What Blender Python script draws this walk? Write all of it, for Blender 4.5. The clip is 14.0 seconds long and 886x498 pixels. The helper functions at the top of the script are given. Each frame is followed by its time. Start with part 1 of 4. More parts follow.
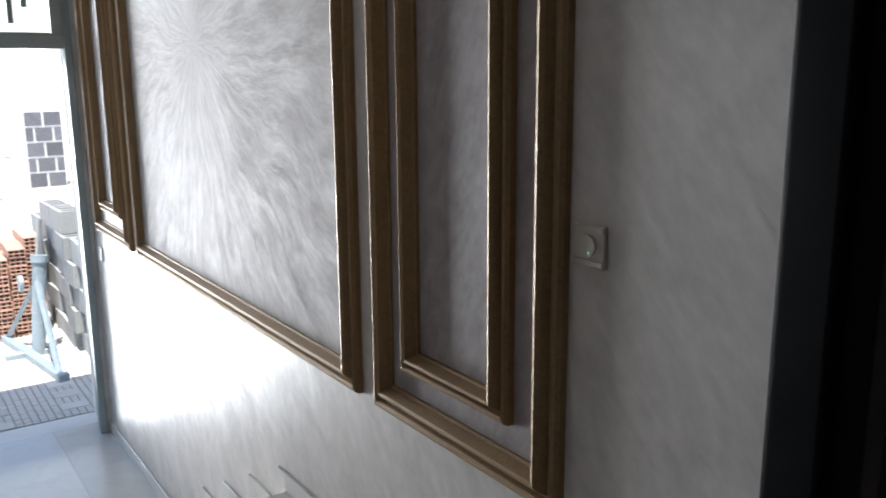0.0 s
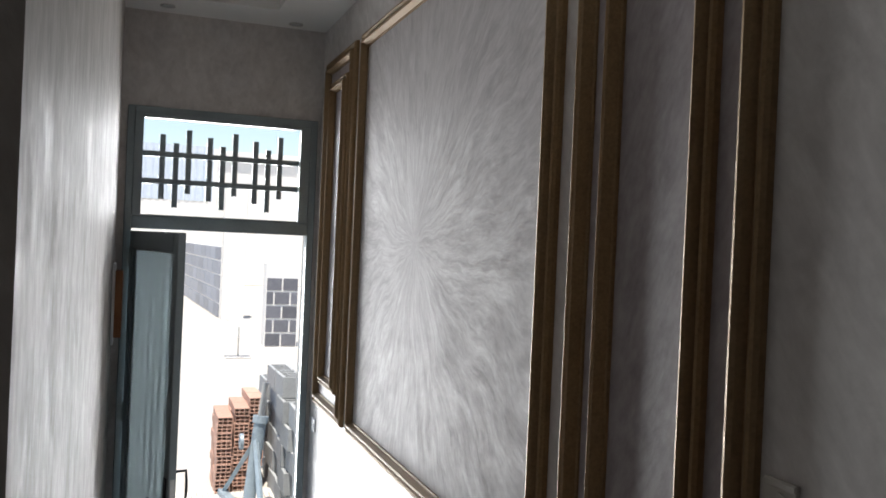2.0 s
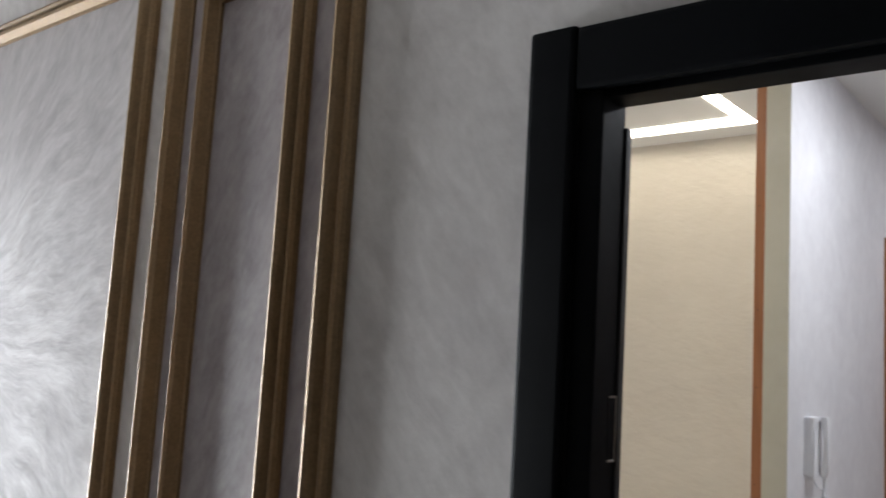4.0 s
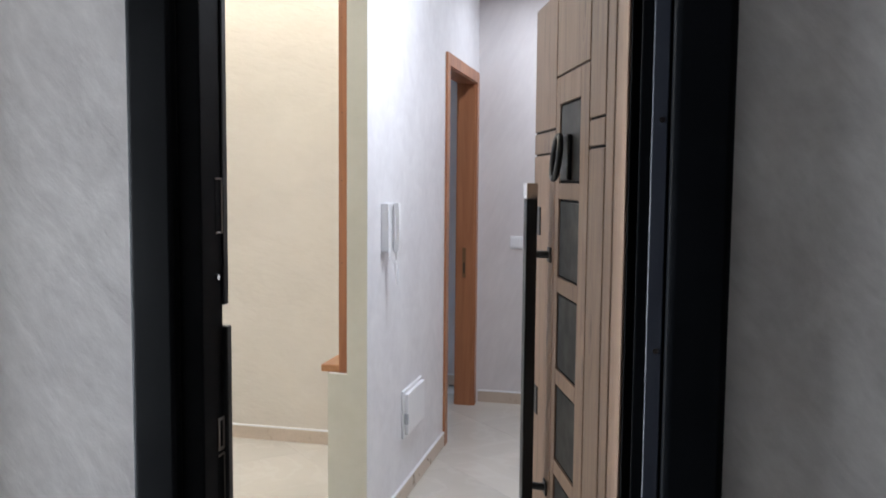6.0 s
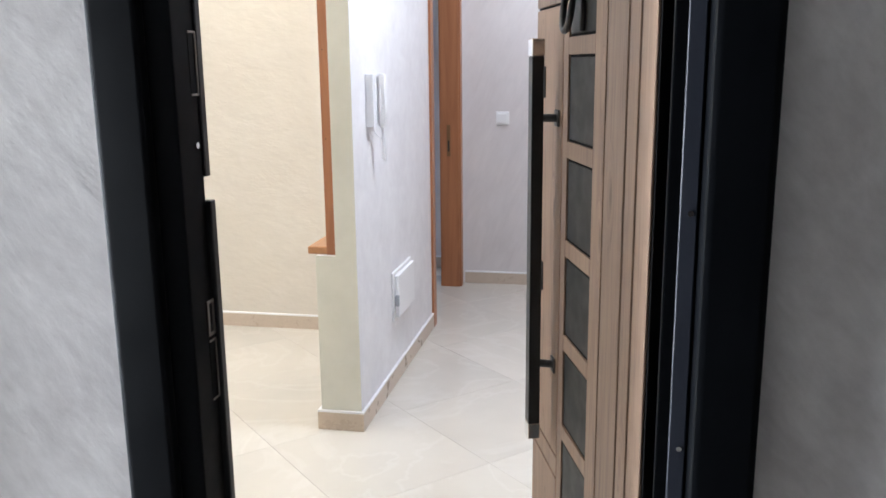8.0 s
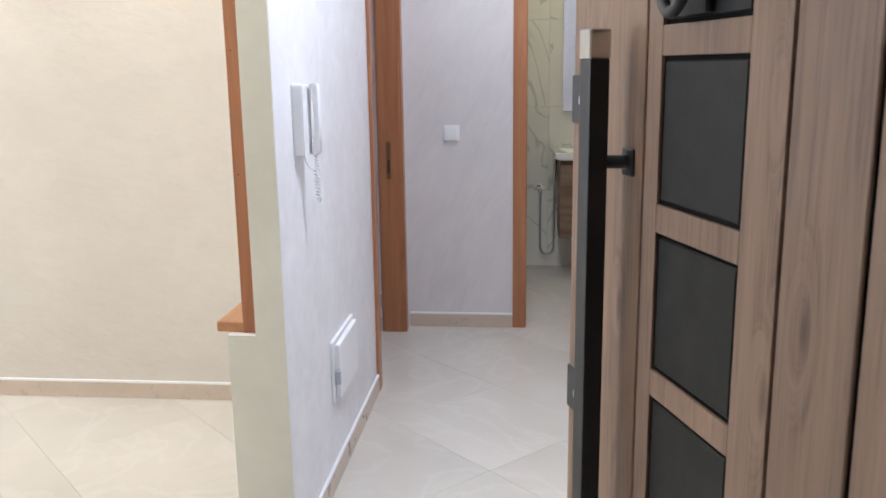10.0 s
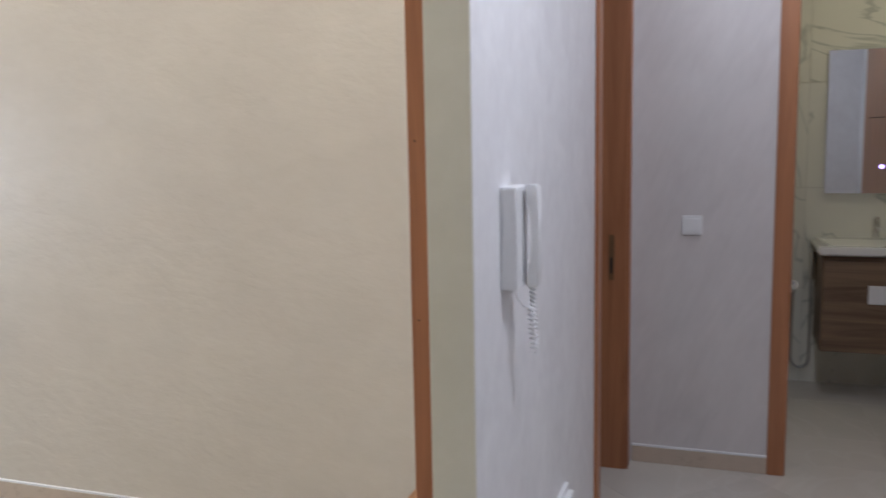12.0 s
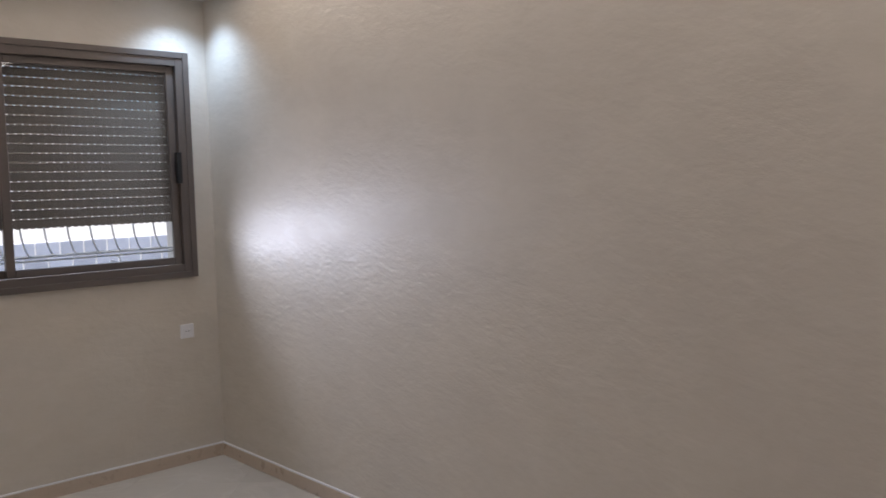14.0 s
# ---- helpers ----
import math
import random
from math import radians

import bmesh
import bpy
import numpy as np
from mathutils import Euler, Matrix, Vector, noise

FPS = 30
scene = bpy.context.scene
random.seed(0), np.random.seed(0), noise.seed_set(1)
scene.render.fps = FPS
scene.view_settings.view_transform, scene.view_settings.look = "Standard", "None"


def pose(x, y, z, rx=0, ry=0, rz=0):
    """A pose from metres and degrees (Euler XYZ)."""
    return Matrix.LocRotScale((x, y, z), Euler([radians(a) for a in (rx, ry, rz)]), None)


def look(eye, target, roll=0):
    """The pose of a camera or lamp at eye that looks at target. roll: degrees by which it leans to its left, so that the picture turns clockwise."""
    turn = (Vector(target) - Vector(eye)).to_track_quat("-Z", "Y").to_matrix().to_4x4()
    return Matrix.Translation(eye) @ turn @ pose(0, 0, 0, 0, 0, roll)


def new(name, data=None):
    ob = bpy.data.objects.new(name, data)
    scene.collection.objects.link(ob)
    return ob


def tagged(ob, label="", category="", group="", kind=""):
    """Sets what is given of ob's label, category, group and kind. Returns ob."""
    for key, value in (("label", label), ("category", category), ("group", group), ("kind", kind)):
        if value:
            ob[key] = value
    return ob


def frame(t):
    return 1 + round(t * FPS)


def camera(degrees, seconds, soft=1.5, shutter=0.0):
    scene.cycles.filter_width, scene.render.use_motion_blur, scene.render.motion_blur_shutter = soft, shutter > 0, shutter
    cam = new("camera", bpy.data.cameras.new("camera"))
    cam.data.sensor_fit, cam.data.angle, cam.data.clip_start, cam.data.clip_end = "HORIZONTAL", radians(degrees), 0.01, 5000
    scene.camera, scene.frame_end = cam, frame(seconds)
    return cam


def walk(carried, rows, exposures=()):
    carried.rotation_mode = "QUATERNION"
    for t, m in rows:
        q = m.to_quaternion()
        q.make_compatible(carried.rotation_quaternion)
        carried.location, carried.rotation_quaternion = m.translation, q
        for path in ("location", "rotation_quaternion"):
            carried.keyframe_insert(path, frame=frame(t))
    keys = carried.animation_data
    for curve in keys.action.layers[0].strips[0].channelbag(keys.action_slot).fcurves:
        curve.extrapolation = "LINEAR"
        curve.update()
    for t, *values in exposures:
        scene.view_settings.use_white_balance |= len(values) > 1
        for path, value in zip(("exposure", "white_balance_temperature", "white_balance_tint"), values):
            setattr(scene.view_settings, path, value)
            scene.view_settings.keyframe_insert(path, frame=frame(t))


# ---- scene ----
cam = camera(55.0, 14.0, soft=1.6, shutter=0.25)
PATH = [
    (0, (0.587, -1.136, 1.444), (-1.029, -0.032, 1.03), -0.4),
    (0.5, (0.619, -1.115, 1.488), (-1.137, -0.23, 1.127), -0.0),
    (1, (0.599, -1.059, 1.463), (-1.261, -0.376, 1.186), 1.3),
    (1.5, (0.643, -1.093, 1.525), (-1.232, -0.418, 1.354), 1.2),
    (2, (0.672, -1.132, 1.556), (-1.209, -0.45, 1.546), 2.5),
    (2.5, (0.655, -1.15, 1.587), (-1.164, -0.32, 1.646), 3.1),
    (3, (0.665, -1.207, 1.603), (-0.984, -0.084, 1.735), 3.3),
    (3.5, (0.692, -1.27, 1.61), (-0.753, 0.101, 1.787), 3.4),
    (4, (0.722, -1.316, 1.566), (-0.541, 0.217, 1.797), 3.4),
    (4.2, (0.766, -1.328, 1.56), (-0.409, 0.272, 1.802), 3.1),
    (6.5, (0.831, -1.573, 1.466), (0.456, 0.372, 1.19), 0.3),
    (7, (0.801, -1.575, 1.441), (0.413, 0.355, 1.09), -0.4),
    (9.3, (0.569, -0.874, 1.435), (0.335, 1.062, 0.99), -0.9),
    (9.5, (0.524, -0.788, 1.446), (0.337, 1.154, 1.005), -0.8),
    (10, (0.461, -0.551, 1.444), (0.272, 1.396, 1.026), -0.8),
    (10.5, (0.447, -0.296, 1.469), (0.135, 1.641, 1.078), -1.3),
    (11, (0.372, -0.059, 1.467), (0.043, 1.884, 1.125), -0.0),
    (11.5, (0.278, 0.149, 1.49), (-0.065, 2.098, 1.199), -0.1),
    (11.6, (0.263, 0.177, 1.489), (-0.108, 2.121, 1.201), -0.2),
    (12, (0.23, 0.248, 1.506), (-0.411, 2.123, 1.239), -1.1),
    (12.5, (0.193, 0.412, 1.529), (-0.775, 2.146, 1.298), -1.8),
    (13, (0.164, 0.501, 1.544), (-1.08, 2.054, 1.344), -2.3),
    (13.2, (0.109, 0.508, 1.567), (-1.209, 1.998, 1.362), -2.0),
    (13.5, (0.029, 0.541, 1.619), (-1.365, 1.959, 1.401), -1.6),
    (13.8, (-0.082, 0.493, 1.626), (-1.519, 1.872, 1.445), -1.9),
    (14, (-0.123, 0.483, 1.62), (-1.596, 1.828, 1.469), -1.6),
]
EXPOSURES = [(0.0, 1.05, 6600, 10), (0.6, 0.6, 6600, 10), (1.5, 0.4, 6750, 11), (2.3, 0.6, 6850, 11), (3.0, 0.85, 6700, 12), (3.5, 1.25, 6650, 11), (4.0, 1.5, 6600, 10), (6.5, 2.4, 6250, 10), (7.2, 2.6, 6250, 10), (9.3, 2.75, 6200, 10), (10.0, 2.6, 6150, 11), (10.5, 2.2, 6150, 12), (11.0, 1.9, 6100, 13), (12.0, 1.65, 6250, 13), (12.5, 1.35, 6350, 14), (13.0, 1.12, 6500, 17), (13.5, 0.92, 6550, 20), (14.0, 0.63, 6450, 21)]
walk(cam, [(t, look(eye, to, roll)) for t, eye, to, roll in PATH], EXPOSURES)

# ---- light ----
world = bpy.data.worlds.new("sky")
scene.world = world
world.use_nodes = True
wn = world.node_tree
sky = wn.nodes.new("ShaderNodeTexSky")
sky.sky_type, sky.sun_disc = "NISHITA", False
sky.sun_elevation, sky.sun_rotation = radians(74), radians(111)
wn.links.new(sky.outputs[0], wn.nodes["Background"].inputs[0])
wn.nodes["Background"].inputs[1].default_value = 0.15

sun = new("sun", bpy.data.lights.new("sun", "SUN"))
sun.data.energy, sun.data.angle, sun.data.color = 5.0, radians(0.5), (1.0, 0.95, 0.88)
sun.matrix_world = look((0, 0, 30), (-30 * math.cos(radians(74)) * 0.93, 30 * math.cos(radians(74)) * 0.36, 30 - 30 * math.sin(radians(74))))


def area(name, x, y, z, sx, sy, watts, color, rx=0, ry=0, rz=0, spread=180):
    ob = new(name, bpy.data.lights.new(name, "AREA"))
    ob.data.shape, ob.data.size, ob.data.size_y = "RECTANGLE", sx, sy
    ob.data.energy, ob.data.color, ob.data.spread = watts, color, radians(spread)
    ob.matrix_world = pose(x, y, z, rx, ry, rz)
    return ob


def spot(name, x, y, z, watts, color, cone=75, blend=0.6):
    ob = new(name, bpy.data.lights.new(name, "SPOT"))
    ob.data.energy, ob.data.color, ob.data.spot_size, ob.data.spot_blend = watts, color, radians(cone), blend
    ob.data.shadow_soft_size = 0.03
    ob.matrix_world = pose(x, y, z)
    return ob


DAY = (0.88, 0.94, 1.0)
XWIN = -4.862  # just inside the window pane
HC = 2.92      # ceiling of the hall

area("door_daylight", -5.12, -0.62, 0.35, 2.3, 1.05, 25, DAY, 0, -101, 0, 66)
area("transom_daylight", -5.12, -0.62, 1.97, 0.6, 0.95, 11, DAY, 0, -95, 0, 80)
area("window_daylight", XWIN, 2.03, 1.325, 0.22, 1.22, 6.8, (0.76, 0.86, 1.0), 0, -90, 0, 128)
area("hall_panel_light", 0.5, 1.75, 2.725, 0.28, 0.28, 5.8, (0.87, 0.92, 1.0))
area("end_panel_light", 0.45, 3.55, 2.725, 0.18, 0.18, 2.3, (0.87, 0.92, 1.0))
area("bath_panel_light", 0.95, 4.95, 2.545, 0.28, 0.28, 0.95, (1.0, 0.94, 0.70))
spot("corner_downlight_beam", -4.64, 2.71, 2.72, 19, (0.52, 0.77, 1.0), 120, 1.0)


# ---- materials ----
def nodes_of(name):
    m = bpy.data.materials.new(name)
    m.use_nodes = True
    nt = m.node_tree
    return m, nt, nt.nodes["Principled BSDF"]


def node(nt, kind, **props):
    n = nt.nodes.new(kind)
    for key, value in props.items():
        n.inputs[key].default_value = value
    return n


def noise_of(nt, vec, scale, detail=4.0, rough=0.55, distortion=0.0):
    n = node(nt, "ShaderNodeTexNoise", Scale=scale, Detail=detail, Roughness=rough, Distortion=distortion)
    if vec is not None:
        nt.links.new(vec, n.inputs["Vector"])
    return n.outputs[0]


def ramp(nt, fac, stops):
    r = nt.nodes.new("ShaderNodeValToRGB")
    e = r.color_ramp.elements
    while len(e) < len(stops):
        e.new(0.5)
    for el, (pos, col) in zip(e, stops):
        el.position, el.color = pos, (*col, 1) if len(col) == 3 else col
    nt.links.new(fac, r.inputs[0])
    return r.outputs[0]


def mapped(nt, scale=(1, 1, 1), rot=(0, 0, 0), kind="Object"):
    c = nt.nodes.new("ShaderNodeTexCoord")
    mp = nt.nodes.new("ShaderNodeMapping")
    mp.vector_type = "TEXTURE"
    mp.inputs["Scale"].default_value = [1 / a for a in scale]
    mp.inputs["Rotation"].default_value = [radians(a) for a in rot]
    nt.links.new(c.outputs[kind], mp.inputs[0])
    return mp.outputs[0]


def bump(nt, bsdf, height, strength, distance=0.01):
    b = node(nt, "ShaderNodeBump", Strength=strength, Distance=distance)
    nt.links.new(height, b.inputs["Height"])
    nt.links.new(b.outputs[0], bsdf.inputs["Normal"])
    return b


def tint(c, f):
    return tuple(min(1.0, v * f) for v in c)


def plain(name, color, rough=0.5, metal=0.0, var=0.08, scale=9.0, relief=0.05, grain=120.0, gloss=0.5):
    """Paint, plastic, metal: one colour, varied at two scales, with fine relief."""
    m, nt, b = nodes_of(name)
    v = mapped(nt)
    big, fine = noise_of(nt, v, scale), noise_of(nt, v, grain, 2.0)
    mix = node(nt, "ShaderNodeMath")
    mix.operation = "ADD"
    nt.links.new(big, mix.inputs[0]), nt.links.new(fine, mix.inputs[1])
    half = node(nt, "ShaderNodeMath")
    half.operation = "MULTIPLY"
    half.inputs[1].default_value = 0.5
    nt.links.new(mix.outputs[0], half.inputs[0])
    col = ramp(nt, half.outputs[0], [(0.3, tint(color, 1 - var)), (0.7, tint(color, 1 + var))])
    nt.links.new(col, b.inputs["Base Color"])
    rg = ramp(nt, big, [(0.3, (rough * 0.85,) * 3), (0.7, (min(1, rough * 1.15),) * 3)])
    nt.links.new(rg, b.inputs["Roughness"])
    b.inputs["Metallic"].default_value = metal
    b.inputs["Specular IOR Level"].default_value = gloss
    bump(nt, b, half.outputs[0], relief, 0.003)
    return m


def plaster(name, color, light, rough=0.42, stroke=(3.0, 3.0, 9.0), turn=(0, 0, 0), centre=None, relief=0.25, spread=0.14, gloss=0.5, depth=0.006):
    """Polished decorative plaster: trowel strokes in one direction, or in rays about a centre, that vary colour, gloss and relief."""
    m, nt, b = nodes_of(name)
    if centre is None:
        v = mapped(nt, stroke, turn)
    else:
        c = nt.nodes.new("ShaderNodeTexCoord")
        off = nt.nodes.new("ShaderNodeVectorMath")
        off.operation = "SUBTRACT"
        off.inputs[1].default_value = centre
        nt.links.new(c.outputs["Object"], off.inputs[0])
        warp = node(nt, "ShaderNodeTexNoise", Scale=2.2, Detail=3.0)
        nt.links.new(c.outputs["Object"], warp.inputs["Vector"])
        wv = nt.nodes.new("ShaderNodeVectorMath")
        wv.operation = "MULTIPLY_ADD"
        wv.inputs[1].default_value = (0.2, 0.0, 0.2)
        nt.links.new(warp.outputs[1], wv.inputs[0]), nt.links.new(off.outputs[0], wv.inputs[2])
        unit = nt.nodes.new("ShaderNodeVectorMath")
        unit.operation = "NORMALIZE"
        nt.links.new(wv.outputs[0], unit.inputs[0])
        length = nt.nodes.new("ShaderNodeVectorMath")
        length.operation = "LENGTH"
        nt.links.new(off.outputs[0], length.inputs[0])
        sc = nt.nodes.new("ShaderNodeVectorMath")
        sc.operation = "SCALE"
        sc.inputs["Scale"].default_value = 11.0
        nt.links.new(unit.outputs[0], sc.inputs[0])
        comb = nt.nodes.new("ShaderNodeCombineXYZ")
        mul = node(nt, "ShaderNodeMath")
        mul.operation = "MULTIPLY"
        mul.inputs[1].default_value = 2.8
        nt.links.new(length.outputs["Value"], mul.inputs[0])
        nt.links.new(mul.outputs[0], comb.inputs[1])
        add = nt.nodes.new("ShaderNodeVectorMath")
        nt.links.new(sc.outputs[0], add.inputs[0]), nt.links.new(comb.outputs[0], add.inputs[1])
        v = add.outputs[0]
    s = noise_of(nt, v, 1.6, 6.0, 0.62, 0.6)
    wide = noise_of(nt, mapped(nt, (1.1, 1.1, 1.1)), 1.5, 3.0)
    fine = noise_of(nt, v, 7.0, 4.0, 0.6)
    mixn = nt.nodes.new("ShaderNodeMix")
    mixn.inputs[0].default_value = 0.35
    nt.links.new(s, mixn.inputs[2]), nt.links.new(fine, mixn.inputs[3])
    col = ramp(nt, mixn.outputs[0], [(0.5 - spread, color), (0.5, tuple((a + c2) / 2 for a, c2 in zip(color, light))), (0.5 + spread, light)])
    shade = nt.nodes.new("ShaderNodeMix")
    shade.data_type, shade.blend_type = "RGBA", "MULTIPLY"
    shade.inputs[0].default_value = 0.5
    nt.links.new(col, shade.inputs[6])
    nt.links.new(ramp(nt, wide, [(0.3, (0.86, 0.85, 0.86)), (0.7, (1, 1, 1))]), shade.inputs[7])
    nt.links.new(shade.outputs[2], b.inputs["Base Color"])
    nt.links.new(ramp(nt, mixn.outputs[0], [(0.5 - spread, (min(1, rough * 1.3),) * 3), (0.5 + spread, (rough * 0.75,) * 3)]), b.inputs["Roughness"])
    b.inputs["Specular IOR Level"].default_value = gloss
    bump(nt, b, mixn.outputs[0], relief, depth)
    return m


def wood(name, dark, light, rough=0.4, axis="z", scale=1.0, relief=0.12):
    m, nt, b = nodes_of(name)
    st = {"z": (16, 16, 0.9), "x": (0.9, 16, 16), "y": (16, 0.9, 16)}[axis]
    v = mapped(nt, tuple(a * scale for a in st))
    g = noise_of(nt, v, 1.3, 7.0, 0.65, 0.9)
    knots = noise_of(nt, mapped(nt, tuple(0.28 * a * scale for a in st)), 1.1, 3.0, 0.5, 1.6)
    mx = nt.nodes.new("ShaderNodeMix")
    mx.inputs[0].default_value = 0.4
    nt.links.new(g, mx.inputs[2]), nt.links.new(knots, mx.inputs[3])
    nt.links.new(ramp(nt, mx.outputs[0], [(0.38, dark), (0.5, tuple((a + c) / 2 for a, c in zip(dark, light))), (0.62, light)]), b.inputs["Base Color"])
    b.inputs["Roughness"].default_value = rough
    bump(nt, b, g, relief, 0.002)
    return m


def knotty(name, dark, light):
    """Knotty timber laminate with upright grain: fine pores, wavering bands and dark knots; every board differs."""
    m, nt, b = nodes_of(name)
    info = nt.nodes.new("ShaderNodeObjectInfo")
    c = nt.nodes.new("ShaderNodeTexCoord")
    sh = nt.nodes.new("ShaderNodeVectorMath")
    sh.operation = "MULTIPLY_ADD"
    sh.inputs[1].default_value = (3.0, 2.0, 11.0)
    nt.links.new(info.outputs["Random"], sh.inputs[0]), nt.links.new(c.outputs["Object"], sh.inputs[2])

    def stretched(scale):
        mp = nt.nodes.new("ShaderNodeMapping")
        mp.inputs["Scale"].default_value = scale
        nt.links.new(sh.outputs[0], mp.inputs[0])
        return mp.outputs[0]

    eye = node(nt, "ShaderNodeTexVoronoi", Scale=1.0)
    nt.links.new(stretched((9.0, 1.0, 2.6)), eye.inputs["Vector"])
    near = ramp(nt, eye.outputs["Distance"], [(0.02, (1, 1, 1)), (0.30, (0, 0, 0))])
    bend = nt.nodes.new("ShaderNodeVectorMath")
    bend.operation = "MULTIPLY_ADD"
    bend.inputs[1].default_value = (1.6, 0.0, 0.0)
    nt.links.new(near, bend.inputs[0]), nt.links.new(stretched((22.0, 1.0, 1.1)), bend.inputs[2])
    bands = noise_of(nt, bend.outputs[0], 1.0, 5.0, 0.6, 0.7)
    rings = noise_of(nt, bend.outputs[0], 5.0, 3.0, 0.6, 0.2)
    pores = noise_of(nt, stretched((260.0, 1.0, 7.0)), 1.0, 3.0, 0.6)
    mx = nt.nodes.new("ShaderNodeMix")
    mx.inputs[0].default_value = 0.45
    nt.links.new(bands, mx.inputs[2]), nt.links.new(rings, mx.inputs[3])
    my = nt.nodes.new("ShaderNodeMix")
    my.inputs[0].default_value = 0.3
    nt.links.new(mx.outputs[0], my.inputs[2]), nt.links.new(pores, my.inputs[3])
    mid = tuple(0.4 * a + 0.6 * c2 for a, c2 in zip(dark, light))
    col = ramp(nt, my.outputs[0], [(0.36, dark), (0.47, mid), (0.62, light)])
    knot = nt.nodes.new("ShaderNodeMix")
    knot.data_type = "RGBA"
    nt.links.new(ramp(nt, eye.outputs["Distance"], [(0.03, (0.75,) * 3), (0.11, (0, 0, 0))]), knot.inputs[0])
    nt.links.new(col, knot.inputs[6])
    knot.inputs[7].default_value = (*tint(dark, 0.6), 1)
    val = nt.nodes.new("ShaderNodeHueSaturation")
    mr = node(nt, "ShaderNodeMapRange")
    mr.inputs[3].default_value, mr.inputs[4].default_value = 0.9, 1.1
    nt.links.new(info.outputs["Random"], mr.inputs[0]), nt.links.new(mr.outputs[0], val.inputs["Value"])
    nt.links.new(knot.outputs[2], val.inputs["Color"]), nt.links.new(val.outputs[0], b.inputs["Base Color"])
    b.inputs["Roughness"].default_value = 0.5
    b.inputs["Specular IOR Level"].default_value = 0.35
    bump(nt, b, pores, 0.15, 0.001)
    return m


def stone(name, color, vein, rough=0.15, scale=1.5, width=0.03, amount=0.6, joint_random=0.05):
    """Polished tile: cloudy ground with thin veins, each tile a little different."""
    m, nt, b = nodes_of(name)
    info = nt.nodes.new("ShaderNodeObjectInfo")
    c = nt.nodes.new("ShaderNodeTexCoord")
    sh = nt.nodes.new("ShaderNodeVectorMath")
    sh.operation = "MULTIPLY_ADD"
    sh.inputs[1].default_value = (7.0, 5.0, 3.0)
    nt.links.new(info.outputs["Random"], sh.inputs[0]), nt.links.new(c.outputs["Object"], sh.inputs[2])
    cloud = noise_of(nt, sh.outputs[0], scale * 1.5, 5.0)
    v = noise_of(nt, sh.outputs[0], scale, 6.0, 0.5, 1.8)
    line = ramp(nt, v, [(0.5 - width, (0, 0, 0)), (0.5, (amount,) * 3), (0.5 + width, (0, 0, 0))])
    base = ramp(nt, cloud, [(0.3, tint(color, 0.93)), (0.7, tint(color, 1.05))])
    mx = nt.nodes.new("ShaderNodeMix")
    mx.data_type = "RGBA"
    nt.links.new(line, mx.inputs[0]), nt.links.new(base, mx.inputs[6])
    mx.inputs[7].default_value = (*vein, 1)
    val = nt.nodes.new("ShaderNodeHueSaturation")
    mr = node(nt, "ShaderNodeMapRange")
    mr.inputs[3].default_value, mr.inputs[4].default_value = 1 - joint_random, 1 + joint_random
    nt.links.new(info.outputs["Random"], mr.inputs[0]), nt.links.new(mr.outputs[0], val.inputs["Value"])
    nt.links.new(mx.outputs[2], val.inputs["Color"]), nt.links.new(val.outputs[0], b.inputs["Base Color"])
    nt.links.new(ramp(nt, cloud, [(0.3, (rough * 0.8,) * 3), (0.7, (rough * 1.3,) * 3)]), b.inputs["Roughness"])
    bump(nt, b, cloud, 0.02, 0.002)
    return m


def glow(name, color, strength):
    m, nt, b = nodes_of(name)
    b.inputs["Base Color"].default_value = (0.9, 0.9, 0.9, 1)
    b.inputs["Emission Color"].default_value = (*color, 1)
    b.inputs["Emission Strength"].default_value = strength
    return m


def glass(name, color=(0.9, 0.95, 0.95), rough=0.02, clear=1.0):
    m, nt, b = nodes_of(name)
    b.inputs["Base Color"].default_value = (*color, 1)
    b.inputs["Transmission Weight"].default_value = clear
    b.inputs["Roughness"].default_value = rough
    b.inputs["IOR"].default_value = 1.45
    return m


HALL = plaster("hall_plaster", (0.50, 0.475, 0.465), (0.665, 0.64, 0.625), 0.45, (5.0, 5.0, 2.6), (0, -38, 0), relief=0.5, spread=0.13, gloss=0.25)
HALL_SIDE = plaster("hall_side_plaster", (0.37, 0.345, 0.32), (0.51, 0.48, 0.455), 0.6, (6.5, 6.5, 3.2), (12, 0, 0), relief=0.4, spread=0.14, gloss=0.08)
# for the unseen landing walls: dark only to hold back bounced light
LANDING_DIM = plaster("unseen_dim_plaster", (0.17, 0.15, 0.14), (0.23, 0.205, 0.19), 0.55, (6.0, 6.0, 3.0), relief=0.2, gloss=0.2)
PANEL = plaster("panel_plaster", (0.39, 0.37, 0.37), (0.555, 0.535, 0.535), 0.58, centre=(-2.71, 0.0, 1.64), relief=0.5, spread=0.16, gloss=0.06)
MAUVE = plaster("mauve_plaster", (0.25, 0.22, 0.23), (0.42, 0.385, 0.395), 0.5, (7.0, 7.0, 4.0), (0, 25, 0), relief=0.4, spread=0.18, gloss=0.3)
CREAM = plaster("cream_plaster", (0.61, 0.56, 0.485), (0.665, 0.615, 0.545), 0.44, (2.6, 2.6, 5.2), (0, 8, 0), relief=0.52, spread=0.24, gloss=0.8, depth=0.011)
WHITEWALL = plaster("white_plaster", (0.75, 0.74, 0.76), (0.82, 0.815, 0.835), 0.5, (3.0, 3.0, 3.0), (0, 0, 0), relief=0.06)
ENDWALL = plaster("end_plaster", (0.65, 0.615, 0.615), (0.72, 0.685, 0.685), 0.45, (5.0, 5.0, 1.4), (0, 25, 0), relief=0.12)
